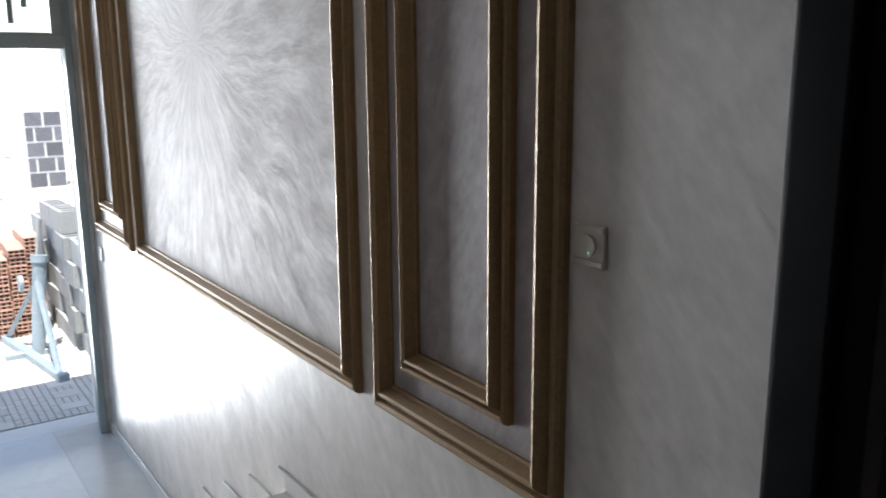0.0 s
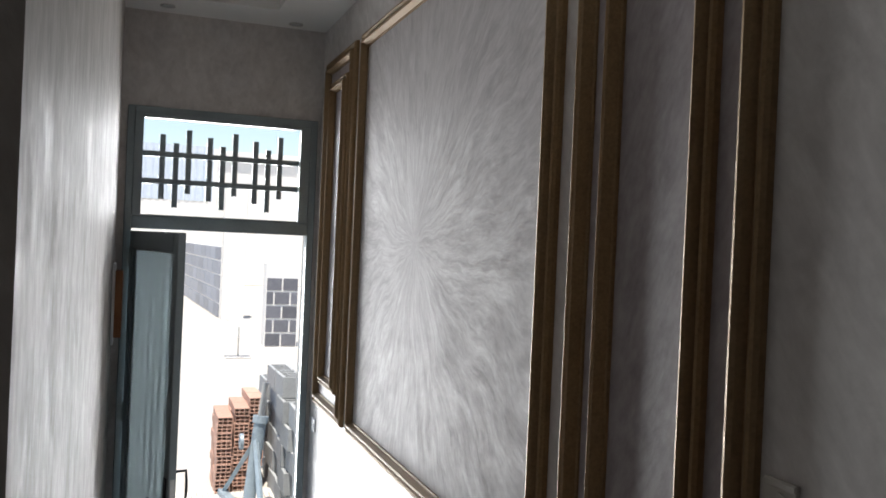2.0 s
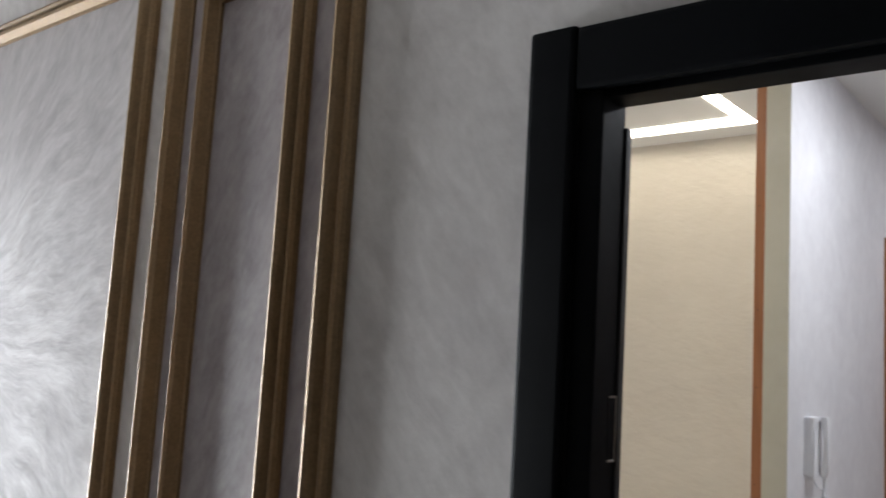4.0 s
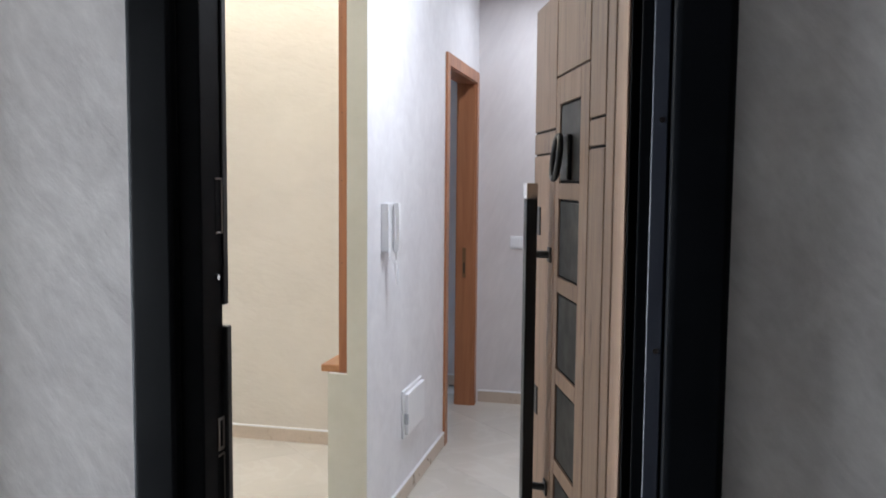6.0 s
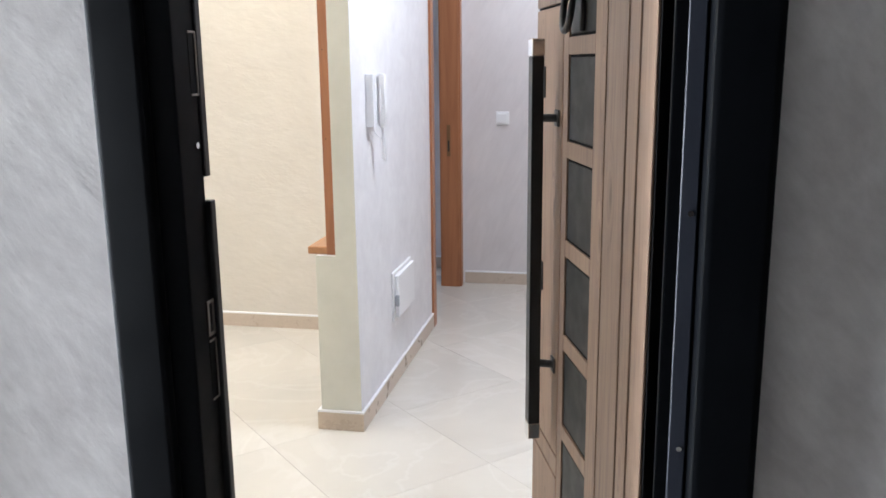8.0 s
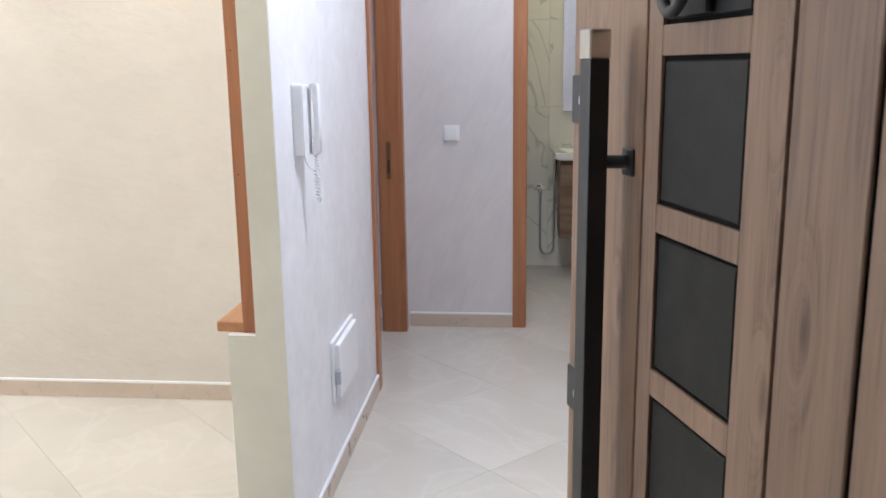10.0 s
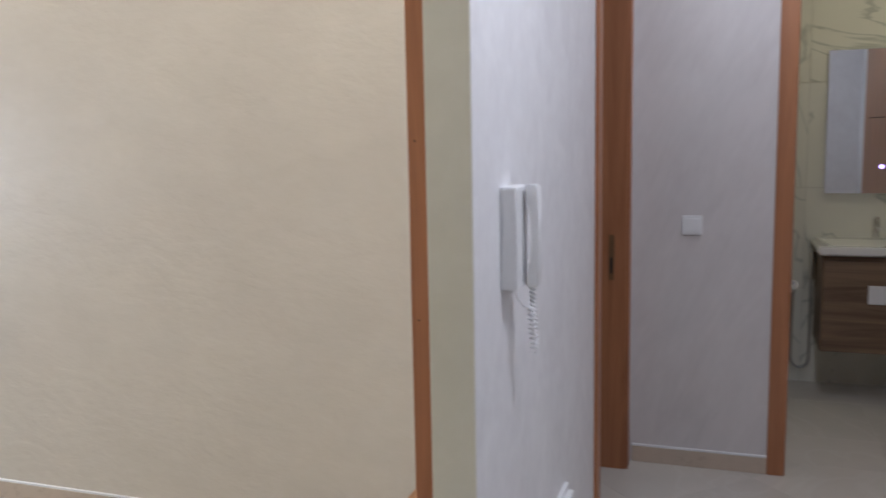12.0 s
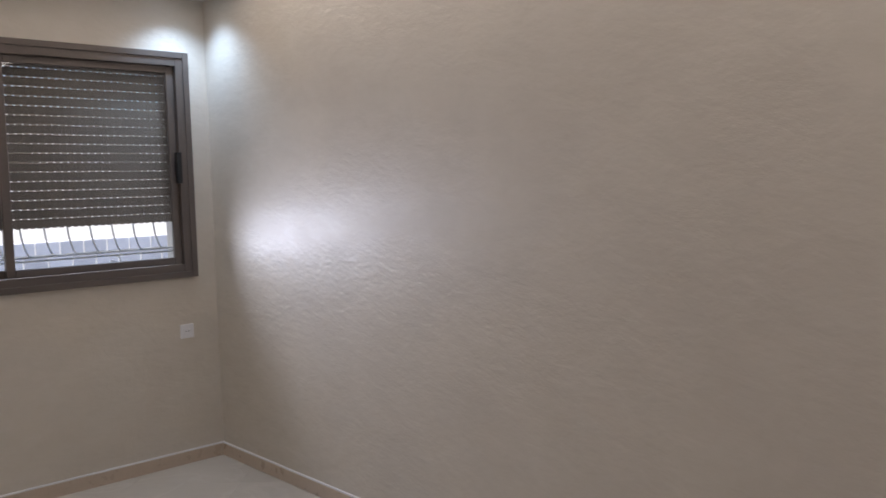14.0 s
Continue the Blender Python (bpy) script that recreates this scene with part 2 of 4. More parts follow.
STUB = plaster("stub_plaster", (0.68, 0.68, 0.60), (0.75, 0.75, 0.68), 0.5, (2.0, 2.0, 2.0), (0, 0, 0), relief=0.1)
CEIL = plain("ceiling_paint", (0.80, 0.79, 0.77), 0.7, var=0.02, relief=0.03)
GOLD = plain("gold_paint", (0.255, 0.168, 0.09), 0.55, 0.35, var=0.2, scale=30, relief=0.08, gloss=0.3)
BLACK = plain("black_steel", (0.0025, 0.003, 0.004), 0.5, 0.0, var=0.25, relief=0.03, gloss=0.06)
BLACKP = plain("black_plastic", (0.015, 0.015, 0.016), 0.45, 0.0, var=0.2)
INSERT = plain("grey_insert", (0.0105, 0.0105, 0.010), 0.45, 0.0, var=0.12, scale=14, gloss=0.2)
CHROME = plain("chrome", (0.75, 0.75, 0.74), 0.12, 1.0, var=0.05, relief=0.01)
STEEL = plain("brushed_steel", (0.5, 0.5, 0.5), 0.35, 1.0, var=0.1)
GREY = plain("blue_grey_paint", (0.25, 0.30, 0.32), 0.42, 0.1, var=0.12, relief=0.05)
FROST = glass("frosted_glass", (0.20, 0.24, 0.25), 0.6, 0.5)
LENS = plain("lamp_lens", (0.6, 0.62, 0.62), 0.2)
WHITEP = plain("white_plastic", (0.80, 0.80, 0.82), 0.35, var=0.02, relief=0.01)
BEIGEP = plain("beige_plastic", (0.44, 0.41, 0.37), 0.4, var=0.03, relief=0.01)
DOORWOOD = knotty("oak_laminate", (0.13, 0.078, 0.053), (0.285, 0.186, 0.128))
GROOVE = plain("dark_groove", (0.006, 0.005, 0.005), 0.8, gloss=0.1)
TRIM = wood("orange_stained_wood", (0.31, 0.12, 0.056), (0.45, 0.197, 0.094), 0.35, "z")
TRIMX = wood("orange_stained_wood_flat", (0.42, 0.20, 0.09), (0.52, 0.27, 0.13), 0.35, "y")
BATHWOOD = wood("vanity_wood", (0.13, 0.08, 0.05), (0.27, 0.18, 0.115), 0.45, "x")
FLOORT = stone("beige_floor_tile", (0.585, 0.55, 0.495), (0.70, 0.68, 0.64), 0.17, 1.2, 0.03, 0.22, 0.025)
GROUT = plain("grout", (0.62, 0.58, 0.52), 0.8, var=0.1)
SKIRT = plain("skirting_tile", (0.55, 0.455, 0.37), 0.3, var=0.06, scale=14, relief=0.03)
SKIRTW = stone("white_skirting", (0.72, 0.71, 0.69), (0.6, 0.6, 0.6), 0.2, 3.0, 0.03, 0.3)
HALLT = stone("white_hall_tile", (0.70, 0.69, 0.67), (0.6, 0.59, 0.58), 0.12, 1.0, 0.03, 0.3)
MARBLE = stone("veined_bath_tile", (0.78, 0.77, 0.70), (0.33, 0.36, 0.33), 0.12, 0.9, 0.014, 0.6, 0.02)
CERAMIC = plain("ceramic", (0.85, 0.85, 0.82), 0.08, var=0.01, relief=0.0)
MIRROR = plain("mirror", (0.85, 0.88, 0.88), 0.01, 1.0, var=0.0, relief=0.0)
LED = glow("led_strip", (1.0, 0.925, 0.775), 3.8)
BRONZE = plain("bronze_aluminium", (0.135, 0.115, 0.105), 0.42, 0.35, var=0.08)
SHUTTER = plain("shutter_aluminium", (0.155, 0.12, 0.10), 0.5, 0.1, var=0.08)
PANE = glass("clear_glass")


# ---- builders ----
def box(bm, x0, x1, y0, y1, z0, z1, bevel=0.0, seg=1):
    m = Matrix.Translation(((x0 + x1) / 2, (y0 + y1) / 2, (z0 + z1) / 2)) @ Matrix.Diagonal((abs(x1 - x0), abs(y1 - y0), abs(z1 - z0), 1))
    vs = bmesh.ops.create_cube(bm, size=1, matrix=m)["verts"]
    if bevel:
        es = list({e for v in vs for e in v.link_edges})
        bmesh.ops.bevel(bm, geom=es, offset=bevel, segments=seg, affect="EDGES", profile=0.7)
    return bm


def boxes(*specs, bevel=0.0, seg=1):
    bm = bmesh.new()
    for s in specs:
        box(bm, *s, bevel=bevel, seg=seg)
    return bm


def cyl(bm, a, b, r, r2=None, n=20):
    a, b = Vector(a), Vector(b)
    d = b - a
    m = Matrix.Translation((a + b) / 2) @ d.to_track_quat("Z", "Y").to_matrix().to_4x4()
    bmesh.ops.create_cone(bm, cap_ends=True, segments=n, radius1=r, radius2=r if r2 is None else r2, depth=d.length, matrix=m)
    return bm


def rod(a, b, r, r2=None, n=20):
    return cyl(bmesh.new(), a, b, r, r2, n)


def tube(points, r, n=8, steps=1):
    """A bent tube along a list of points."""
    bm = bmesh.new()
    pts = [Vector(p) for p in points]
    rings = []
    for i, p in enumerate(pts):
        t = (pts[min(i + 1, len(pts) - 1)] - pts[max(i - 1, 0)]).normalized()
        side = t.cross(Vector((0.31, 0.17, 0.94))).normalized()
        up = side.cross(t)
        rings.append([bm.verts.new(p + r * (math.cos(2 * math.pi * k / n) * side + math.sin(2 * math.pi * k / n) * up)) for k in range(n)])
    for a, b in zip(rings, rings[1:]):
        for k in range(n):
            bm.faces.new((a[k], a[(k + 1) % n], b[(k + 1) % n], b[k]))
    bm.faces.new(rings[0][::-1]), bm.faces.new(rings[-1])
    return bm


def mesh_of(name, bm, material, smooth=False):
    bmesh.ops.recalc_face_normals(bm, faces=bm.faces)
    me = bpy.data.meshes.new(name)
    bm.to_mesh(me)
    bm.free()
    me.materials.append(material)
    if smooth:
        for f in me.polygons:
            f.use_smooth = True
        me.set_sharp_from_angle(angle=radians(40))
    return me


def part(name, bm, material, parent=None, label="", smooth=False):
    ob = new(name, mesh_of(name, bm, material, smooth))
    if parent is not None:
        ob.parent = parent
    if label:
        tagged(ob, label)
    return ob


def struct(name, bm, material, label, category="wall"):
    return tagged(part(name, bm, material), label, category, kind="structure")


def thing(name, m, label, category, group=""):
    ob = new(name)
    ob.empty_display_size = 0.1
    ob.matrix_basis = m
    return tagged(ob, label, category, group)


def clip_poly(poly, x0, x1, y0, y1):
    for axis, lim, sgn in ((0, x0, 1), (0, x1, -1), (1, y0, 1), (1, y1, -1)):
        out = []
        for i, p in enumerate(poly):
            q = poly[(i + 1) % len(poly)]
            pin, qin = sgn * (p[axis] - lim) >= 0, sgn * (q[axis] - lim) >= 0
            if pin:
                out.append(p)
            if pin != qin:
                f = (lim - p[axis]) / (q[axis] - p[axis])
                out.append((p[0] + f * (q[0] - p[0]), p[1] + f * (q[1] - p[1])))
        poly = out
        if not poly:
            return []
    return poly


def tiles(parent, name, x0, x1, y0, y1, z, size, angle, material, gap=0.0007, thick=0.008, ox=0.0, oy=0.0):
    """Single floor tiles, turned by an angle and cut at the edges of a rectangle, lying on z."""
    c, s = math.cos(radians(angle)), math.sin(radians(angle))
    n = int(max(x1 - x0, y1 - y0) / size * 1.5) + 3
    mx, my = (x0 + x1) / 2 + ox, (y0 + y1) / 2 + oy
    h = size / 2 - gap / 2
    for i in range(-n, n + 1):
        for j in range(-n, n + 1):
            cx, cy = i * size, j * size
            poly = [(mx + c * (cx + u) - s * (cy + v), my + s * (cx + u) + c * (cy + v)) for u, v in ((-h, -h), (h, -h), (h, h), (-h, h))]
            poly = clip_poly(poly, x0, x1, y0, y1)
            if len(poly) < 3:
                continue
            ar = abs(sum(poly[k][0] * poly[(k + 1) % len(poly)][1] - poly[(k + 1) % len(poly)][0] * poly[k][1] for k in range(len(poly)))) / 2
            if ar < 0.002:
                continue
            k = len(poly)
            e = 0.0006
            gx, gy = sum(p[0] for p in poly) / k, sum(p[1] for p in poly) / k
            ins = [(px + (gx - px) * e / 0.3, py + (gy - py) * e / 0.3) for px, py in poly]
            vs = [(px, py, z - thick) for px, py in poly] + [(px, py, z - e) for px, py in poly] + [(px, py, z) for px, py in ins]
            fs = [tuple(range(2 * k, 3 * k))]
            for r in (0, 1):
                fs += [(r * k + a, r * k + (a + 1) % k, (r + 1) * k + (a + 1) % k, (r + 1) * k + a) for a in range(k)]
            me = bpy.data.meshes.new(name)
            me.from_pydata(vs, [], fs)
            me.materials.append(material)
            ob = new(name, me)
            ob.parent = parent


# ---- the stair hall ----
LOW = -0.84    # lower floor by the street door
LZ = -0.05     # stair landing
AC = 2.74      # ceiling of the flat
XE = -4.9      # inner face of the street wall in the hall
YL = -1.24     # side wall of the hall
XS = -0.245    # where the side wall ends at the landing

struct("wall_panelled", boxes((XE, -0.13, 0, 0.1, LOW - 0.1, HC), (0.95, 3.8, 0, 0.1, -0.2, HC), (-0.13, 0.95, 0, 0.1, 2.14, HC)), HALL, "warm grey polished plaster wall of the stair hall")
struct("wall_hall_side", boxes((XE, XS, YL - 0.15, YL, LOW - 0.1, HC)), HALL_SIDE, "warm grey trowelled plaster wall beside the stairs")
struct("wall_street", boxes((XE - 0.2, XE, YL - 0.15, -1.2, LOW - 0.1, 3.1), (XE - 0.2, XE, -0.028, 0.1, LOW - 0.1, 3.1), (XE - 0.2, XE, -1.2, -0.028, 2.33, 3.1)), HALL, "plastered street wall with a doorway")
# unseen walls added behind the viewpoint, dark to keep the landing dim
struct("wall_landing_unseen", boxes((XS - 0.15, 3.8, -4.75, -4.6, -0.2, HC), (XS - 0.15, XS, -4.6, YL - 0.15, -0.2, HC), (3.8, 3.95, -4.75, 0.1, -0.2, HC)), LANDING_DIM, "unseen walls closing the landing, darkened to cut bounced light")
low_floor = struct("floor_hall_low", boxes((XE - 0.2, -3.30, YL, 0, LOW - 0.12, LOW - 0.008)), GROUT, "white tiled floor inside the street door", "floor")
landing = struct("floor_landing", boxes((-2.08, 3.8, YL, 0, -0.25, LZ - 0.008), (XS, 3.8, -4.6, YL, -0.25, LZ - 0.008)), GROUT, "white tiled stair landing floor", "floor")
struct("ceiling_hall", boxes((XE, -4.5, YL, 0, HC, HC + 0.1), (-2.2, XS, YL, 0, HC, HC + 0.1), (-4.5, -2.2, YL, -0.86, HC, HC + 0.1), (-4.5, -2.2, -0.37, 0, HC, HC + 0.1), (-4.6, -2.1, -0.96, -0.27, HC + 0.1, HC + 0.15), (XS, 3.8, -4.6, 0, HC, HC + 0.1)), CEIL, "white plasterboard ceiling with a recessed tray", "ceiling")

RUN, RISE = 0.305, (LOW - LZ) / 5
stairs = thing("staircase", pose(0, 0, 0), "short flight of white tiled steps", "stairs")
for k in range(4):
    xa = -2.08 - k * RUN
    zt = LZ + RISE * (k + 1)
    part("step", boxes((xa - RUN, xa, YL + 0.001, -0.001, LOW - 0.1, zt - 0.02)), SKIRTW, stairs)
    part("tread", boxes((xa - RUN - 0.015, xa, YL + 0.002, -0.002, zt - 0.02, zt), bevel=0.004), HALLT, stairs)

# stepped skirting on the panelled wall
struct("baseboard_landing", boxes((-2.09, -0.17, -0.012, -0.0005, LZ, LZ + 0.072), bevel=0.002), SKIRTW, "white tile skirting of the landing", "baseboard")
for k in range(1, 5):
    xa = -2.08 - (k - 1) * RUN
    zt = LZ + RISE * k
    struct("baseboard_step_%d" % k, boxes((xa - RUN, xa - 0.072, -0.012, -0.0005, zt, zt + 0.072), (xa - 0.07, xa, -0.0125, -0.0005, zt, zt - RISE + 0.072), bevel=0.002), SKIRTW, "white tile skirting following a step", "baseboard")
struct("baseboard_low", boxes((XE, -3.30, -0.012, -0.0005, LOW, LOW + 0.075), bevel=0.002), SKIRTW, "white tile skirting of the lower hall", "baseboard")
struct("baseboard_side", boxes((XE, -3.30, YL + 0.0005, YL + 0.012, LOW, LOW + 0.075), bevel=0.002), SKIRTW, "white tile skirting of the lower hall side", "baseboard")

# gilded mouldings
PROFILE = ((0.0, 0.0), (0.0, 0.016), (0.006, 0.026), (0.014, 0.029), (0.022, 0.024), (0.027, 0.015), (0.034, 0.016), (0.044, 0.034), (0.052, 0.042), (0.060, 0.040), (0.066, 0.026), (0.072, 0.012), (0.08, 0.010), (0.08, 0.0))


def moulding(label, x0, x1, z0, z1, width=0.08, base=0.0):
    t = thing("wall_moulding", pose((x0 + x1) / 2, -base, z0), label, "moulding", "gilded wall mouldings")
    cx = (x0 + x1) / 2
    k = width / 0.08
    def corner(i, w, h):
        xs = (x0 + w - cx, x1 - w - cx)
        zs = (w, z1 - z0 - w)
        return (xs[(0, 1, 1, 0)[i]], -h, zs[(0, 0, 1, 1)[i]])
    for i, nm in enumerate(("bottom_rail", "stile", "top_rail", "stile")):
        bm = bmesh.new()
        j = (i + 1) % 4
        a = [bm.verts.new(corner(i, w * k, h)) for w, h in PROFILE]
        b = [bm.verts.new(corner(j, w * k, h)) for w, h in PROFILE]
        for q in range(len(PROFILE) - 1):
            bm.faces.new((a[q], a[q + 1], b[q + 1], b[q]))
        part(nm, bm, GOLD, t)
    return t


ZB, ZT = 0.515, 2.67
struct("panel_field_wide", boxes((-3.80, -1.505, -0.004, 0, ZB + 0.01, ZT - 0.01)), PANEL, "pearly grey plaster field with strokes raying out", "wall panel")
struct("panel_field_near", boxes((-1.383, -0.641, -0.004, 0, ZB + 0.01, ZT - 0.01)), MAUVE, "mauve grey plaster field", "wall panel")
struct("panel_field_far", boxes((-4.695, -3.957, -0.004, 0, ZB + 0.01, ZT - 0.01)), MAUVE, "mauve grey plaster field by the street door", "wall panel")
moulding("wide gilded moulding frame on grey plaster", -3.81, -1.495, ZB, ZT)
moulding("tall gilded moulding frame beside the flat door", -1.393, -0.631, ZB, ZT, 0.084)
moulding("slim inner gilded moulding frame", -1.238, -0.795, ZB + 0.15, ZT - 0.15, 0.063, 0.004)
moulding("tall gilded moulding frame beside the street door", -4.705, -3.947, ZB, ZT)
moulding("slim inner gilded moulding frame", -4.537, -4.109, ZB + 0.15, ZT - 0.15, 0.063, 0.004)


def wall_switch(m, label, material, kind="rocker"):
    """A plate on a wall: local x right, z up, -y out of the wall."""
    t = thing("light_switch" if kind != "socket" else "wall_socket", m, label, "switch" if kind != "socket" else "socket")
    part("plate", boxes((-0.042, 0.042, -0.010, 0, -0.042, 0.042), bevel=0.004, seg=2), material, t)
    if kind == "round":
        part("button", rod((0, -0.010, 0), (0, -0.015, 0), 0.021, n=28), material, t, smooth=True)
        part("pilot_lamp", rod((0.006, -0.0145, -0.012), (0.006, -0.0158, -0.012), 0.0025, n=10), glow("pilot", (0.3, 1.0, 0.4), 0.25), t, "small green pilot lamp")
        part("band", boxes((-0.040, 0.040, -0.0125, -0.0095, 0.027, 0.039), bevel=0.001), material, t)
        part("band", boxes((-0.040, 0.040, -0.0125, -0.0095, -0.039, -0.027), bevel=0.001), material, t)
    elif kind == "socket":
        part("well", boxes((-0.024, 0.024, -0.0115, -0.0095, -0.018, 0.018), bevel=0.002), WHITEP, t)
        for dx in (-0.010, 0.010):
            part("hole", rod((dx, -0.011, 0), (dx, -0.0122, 0), 0.003, n=10), BLACKP, t)
    else:
        part("rocker", boxes((-0.030, 0.030, -0.0145, -0.009, -0.030, 0.030), bevel=0.003, seg=2), material, t)
    return t


wall_switch(pose(-0.569, -0.0005, 1.112), "beige stair light push switch on grey plaster", BEIGEP, "round")
wall_switch(pose(-4.735, -0.0005, 0.365), "small white socket below the gilded frame", WHITEP, "socket")

for x, y in ((-4.72, -1.0), (-4.77, -0.22), (-2.0, -1.0), (-2.0, -0.22)):
    t = thing("ceiling_spotlight", pose(x, y, HC), "unlit recessed spotlight with chrome ring", "lamp", "hall spotlights")
    part("ring", rod((0, 0, -0.006), (0, 0, 0), 0.045, n=28), CHROME, t, smooth=True)
    part("lens", rod((0, 0, -0.008), (0, 0, -0.0055), 0.03, n=24), LENS, t)

# letter box and double switch on the side wall
XSW, ZSW = -0.98, 0.905
t = thing("wall_box", pose(-4.55, YL, 0.95), "small brown wooden box on a white backing", "box")
part("backing", boxes((-0.10, 0.10, 0, 0.015, -0.04, 0.42), bevel=0.003), WHITEP, t)
part("body", boxes((-0.07, 0.09, 0.015, 0.055, 0.0, 0.38), bevel=0.006, seg=2), TRIM, t)
t = thing("light_switch", pose(XSW, YL, ZSW), "beige double light switch on the stair side wall", "switch")
part("plate", boxes((-0.043, 0.043, 0, 0.026, -0.062, 0.062), bevel=0.011, seg=3), BEIGEP, t)
for z in (-0.026, 0.026):
    part("rocker", boxes((-0.028, 0.028, 0.024, 0.030, z - 0.022, z + 0.022), bevel=0.003, seg=2), WHITEP, t, "white rocker")

# ---- street door ----
Y0, Y1 = -1.2, -0.028
fr = struct("door_street_frame", boxes((XE - 0.05, XE + 0.02, Y0, Y0 + 0.045, LOW, 2.33), (XE - 0.05, XE + 0.02, Y1 - 0.045, Y1, LOW, 2.33), (XE - 0.05, XE + 0.02, Y0 + 0.045, Y1 - 0.045, 2.285, 2.33), (XE - 0.05, XE + 0.02, Y0 + 0.045, Y1 - 0.045, 1.575, 1.655), bevel=0.003), GREY, "blue-grey painted steel door frame with transom", "door frame")
part("casement", boxes((XE - 0.02, XE + 0.03, Y0 + 0.045, Y0 + 0.095, 1.655, 2.285), (XE - 0.02, XE + 0.03, Y1 - 0.11, Y1 - 0.045, 1.655, 2.285), (XE - 0.02, XE + 0.03, Y0 + 0.095, Y1 - 0.11, 2.26, 2.285), (XE - 0.02, XE + 0.03, Y0 + 0.095, Y1 - 0.11, 1.655, 1.665), bevel=0.002), GREY, fr)
for z in (2.045, 1.875):
    part("bar", boxes((XE - 0.035, XE - 0.015, Y0 + 0.045, Y1 - 0.045, z - 0.017, z + 0.017), bevel=0.002), GREY, fr)
for g in range(3):
    for k, (dy, zt, zb) in enumerate(((0.0, 2.17, 1.765), (0.081, 2.12, 1.715), (0.157, 2.208, 1.805))):
        y = -0.989 + g * 0.2867 + dy
        part("grille_bar", boxes((XE - 0.042, XE - 0.03, y - 0.017, y - 0.004, zb, zt), (XE - 0.042, XE - 0.03, y + 0.004, y + 0.017, zb, zt), (XE - 0.04, XE - 0.032, y - 0.005, y + 0.005, zb, zt), bevel=0.001), GREY, fr)
for k in range(3):
    z = (-0.55, 0.45, 1.4)[k]
    part("hinge", rod((XE + 0.03, Y0 + 0.05, z - 0.06), (XE + 0.03, Y0 + 0.05, z + 0.06), 0.015, n=14), GREY, fr, smooth=True)

LW = 1.05
leaf = thing("door_street", pose(XE + 0.03, Y0 + 0.06, LOW + 0.02, 0, 0, 13), "open blue-grey steel street door with a frosted panel", "door")
part("frame", boxes((0, 0.08, -0.02, 0.02, 0, 2.38), (LW - 0.09, LW, -0.02, 0.02, 0, 2.38), (0.08, LW - 0.09, -0.02, 0.02, 2.27, 2.38), (0.08, LW - 0.09, -0.02, 0.02, 0, 0.25), bevel=0.003), GREY, leaf)
part("panel", boxes((0.08, LW - 0.09, -0.004, 0.004, 0.25, 2.27)), FROST, leaf, "frosted grey glass panel")
for k in range(6):
    part("bar", boxes((0.18 + k * 0.13, 0.195 + k * 0.13, 0.008, 0.016, 0.25, 2.27)), GREY, leaf)
part("lock_plate", boxes((LW, LW + 0.003, -0.012, 0.012, 0.78, 1.12), bevel=0.001), STEEL, leaf, "steel lock plate on the edge")
part("escutcheon", boxes((LW - 0.075, LW - 0.03, -0.026, -0.02, 0.8, 1.12), bevel=0.003), BLACKP, leaf)
hd = part("handle", tube([(LW - 0.05, -0.02, 0.99), (LW - 0.05, -0.07, 0.99), (LW - 0.09, -0.075, 0.985), (LW - 0.17, -0.075, 0.985), (LW - 0.19, -0.075, 0.98)], 0.009, 8), BLACKP, leaf, "black lever handle", True)
part("pull_handle", tube([(LW - 0.04, 0.02, 0.98), (LW - 0.04, 0.08, 0.98), (LW - 0.04, 0.085, 1.04), (LW - 0.04, 0.085, 1.1), (LW - 0.04, 0.08, 1.15), (LW - 0.04, 0.02, 1.15)], 0.008, 8), BLACKP, leaf, "twisted black outer pull", True)

# ---- black frame of the flat door ----
fx0, fx1 = -0.155, 0.992
fr = struct("door_flat_frame", boxes((fx0 + 0.10, -0.005, -0.010, 0.075, 0, 2.06), (0.835, 0.889, 0.049, 0.075, 0, 2.06), (0.8895, 0.9495, 0.0, 0.075, 0, 2.06), (fx0 + 0.10, 0.8895, 0.0005, 0.075, 2.028, 2.139), bevel=0.004, seg=2), BLACK, "black steel frame of the flat door", "door frame")
part("casing", boxes((fx0, fx0 + 0.10, -0.030, -0.0005, 0, 2.165), bevel=0.014, seg=4), BLACK, fr, smooth=True)
part("casing", boxes((0.889, fx1, -0.030, -0.0005, 0, 2.165), bevel=0.014, seg=4), BLACK, fr, smooth=True)
part("casing", boxes((fx0 + 0.10, 0.889, -0.028, -0.0005, 2.04, 2.160), bevel=0.012, seg=4), BLACK, fr, smooth=True)
part("seal", boxes((-0.013, -0.001, 0.0755, 0.095, 1.235, 1.99), bevel=0.002), BLACKP, fr)
part("seal", boxes((-0.013, 0.005, 0.0755, 0.095, 0.01, 1.19), bevel=0.002), BLACKP, fr)
# black strip; its blue-grey colour holds the sheen reflected from the hall
part("hinge_strip", boxes((0.856, 0.885, 0.0435, 0.0485, 0.01, 2.03), bevel=0.002), plain("sheen_black_steel", (0.028, 0.032, 0.045), 0.5, 0.0, gloss=0.3), fr, "black steel strip with screws, bluish sheen put into its colour")
for z in (0.35, 0.77, 1.19, 1.61, 1.95):
    part("screw", rod((0.874, 0.0435, z), (0.874, 0.041, z), 0.005, n=12), CHROME, fr)
BRASSY = plain("dull_strike_metal", (0.30, 0.27, 0.24), 0.4, 0.8)
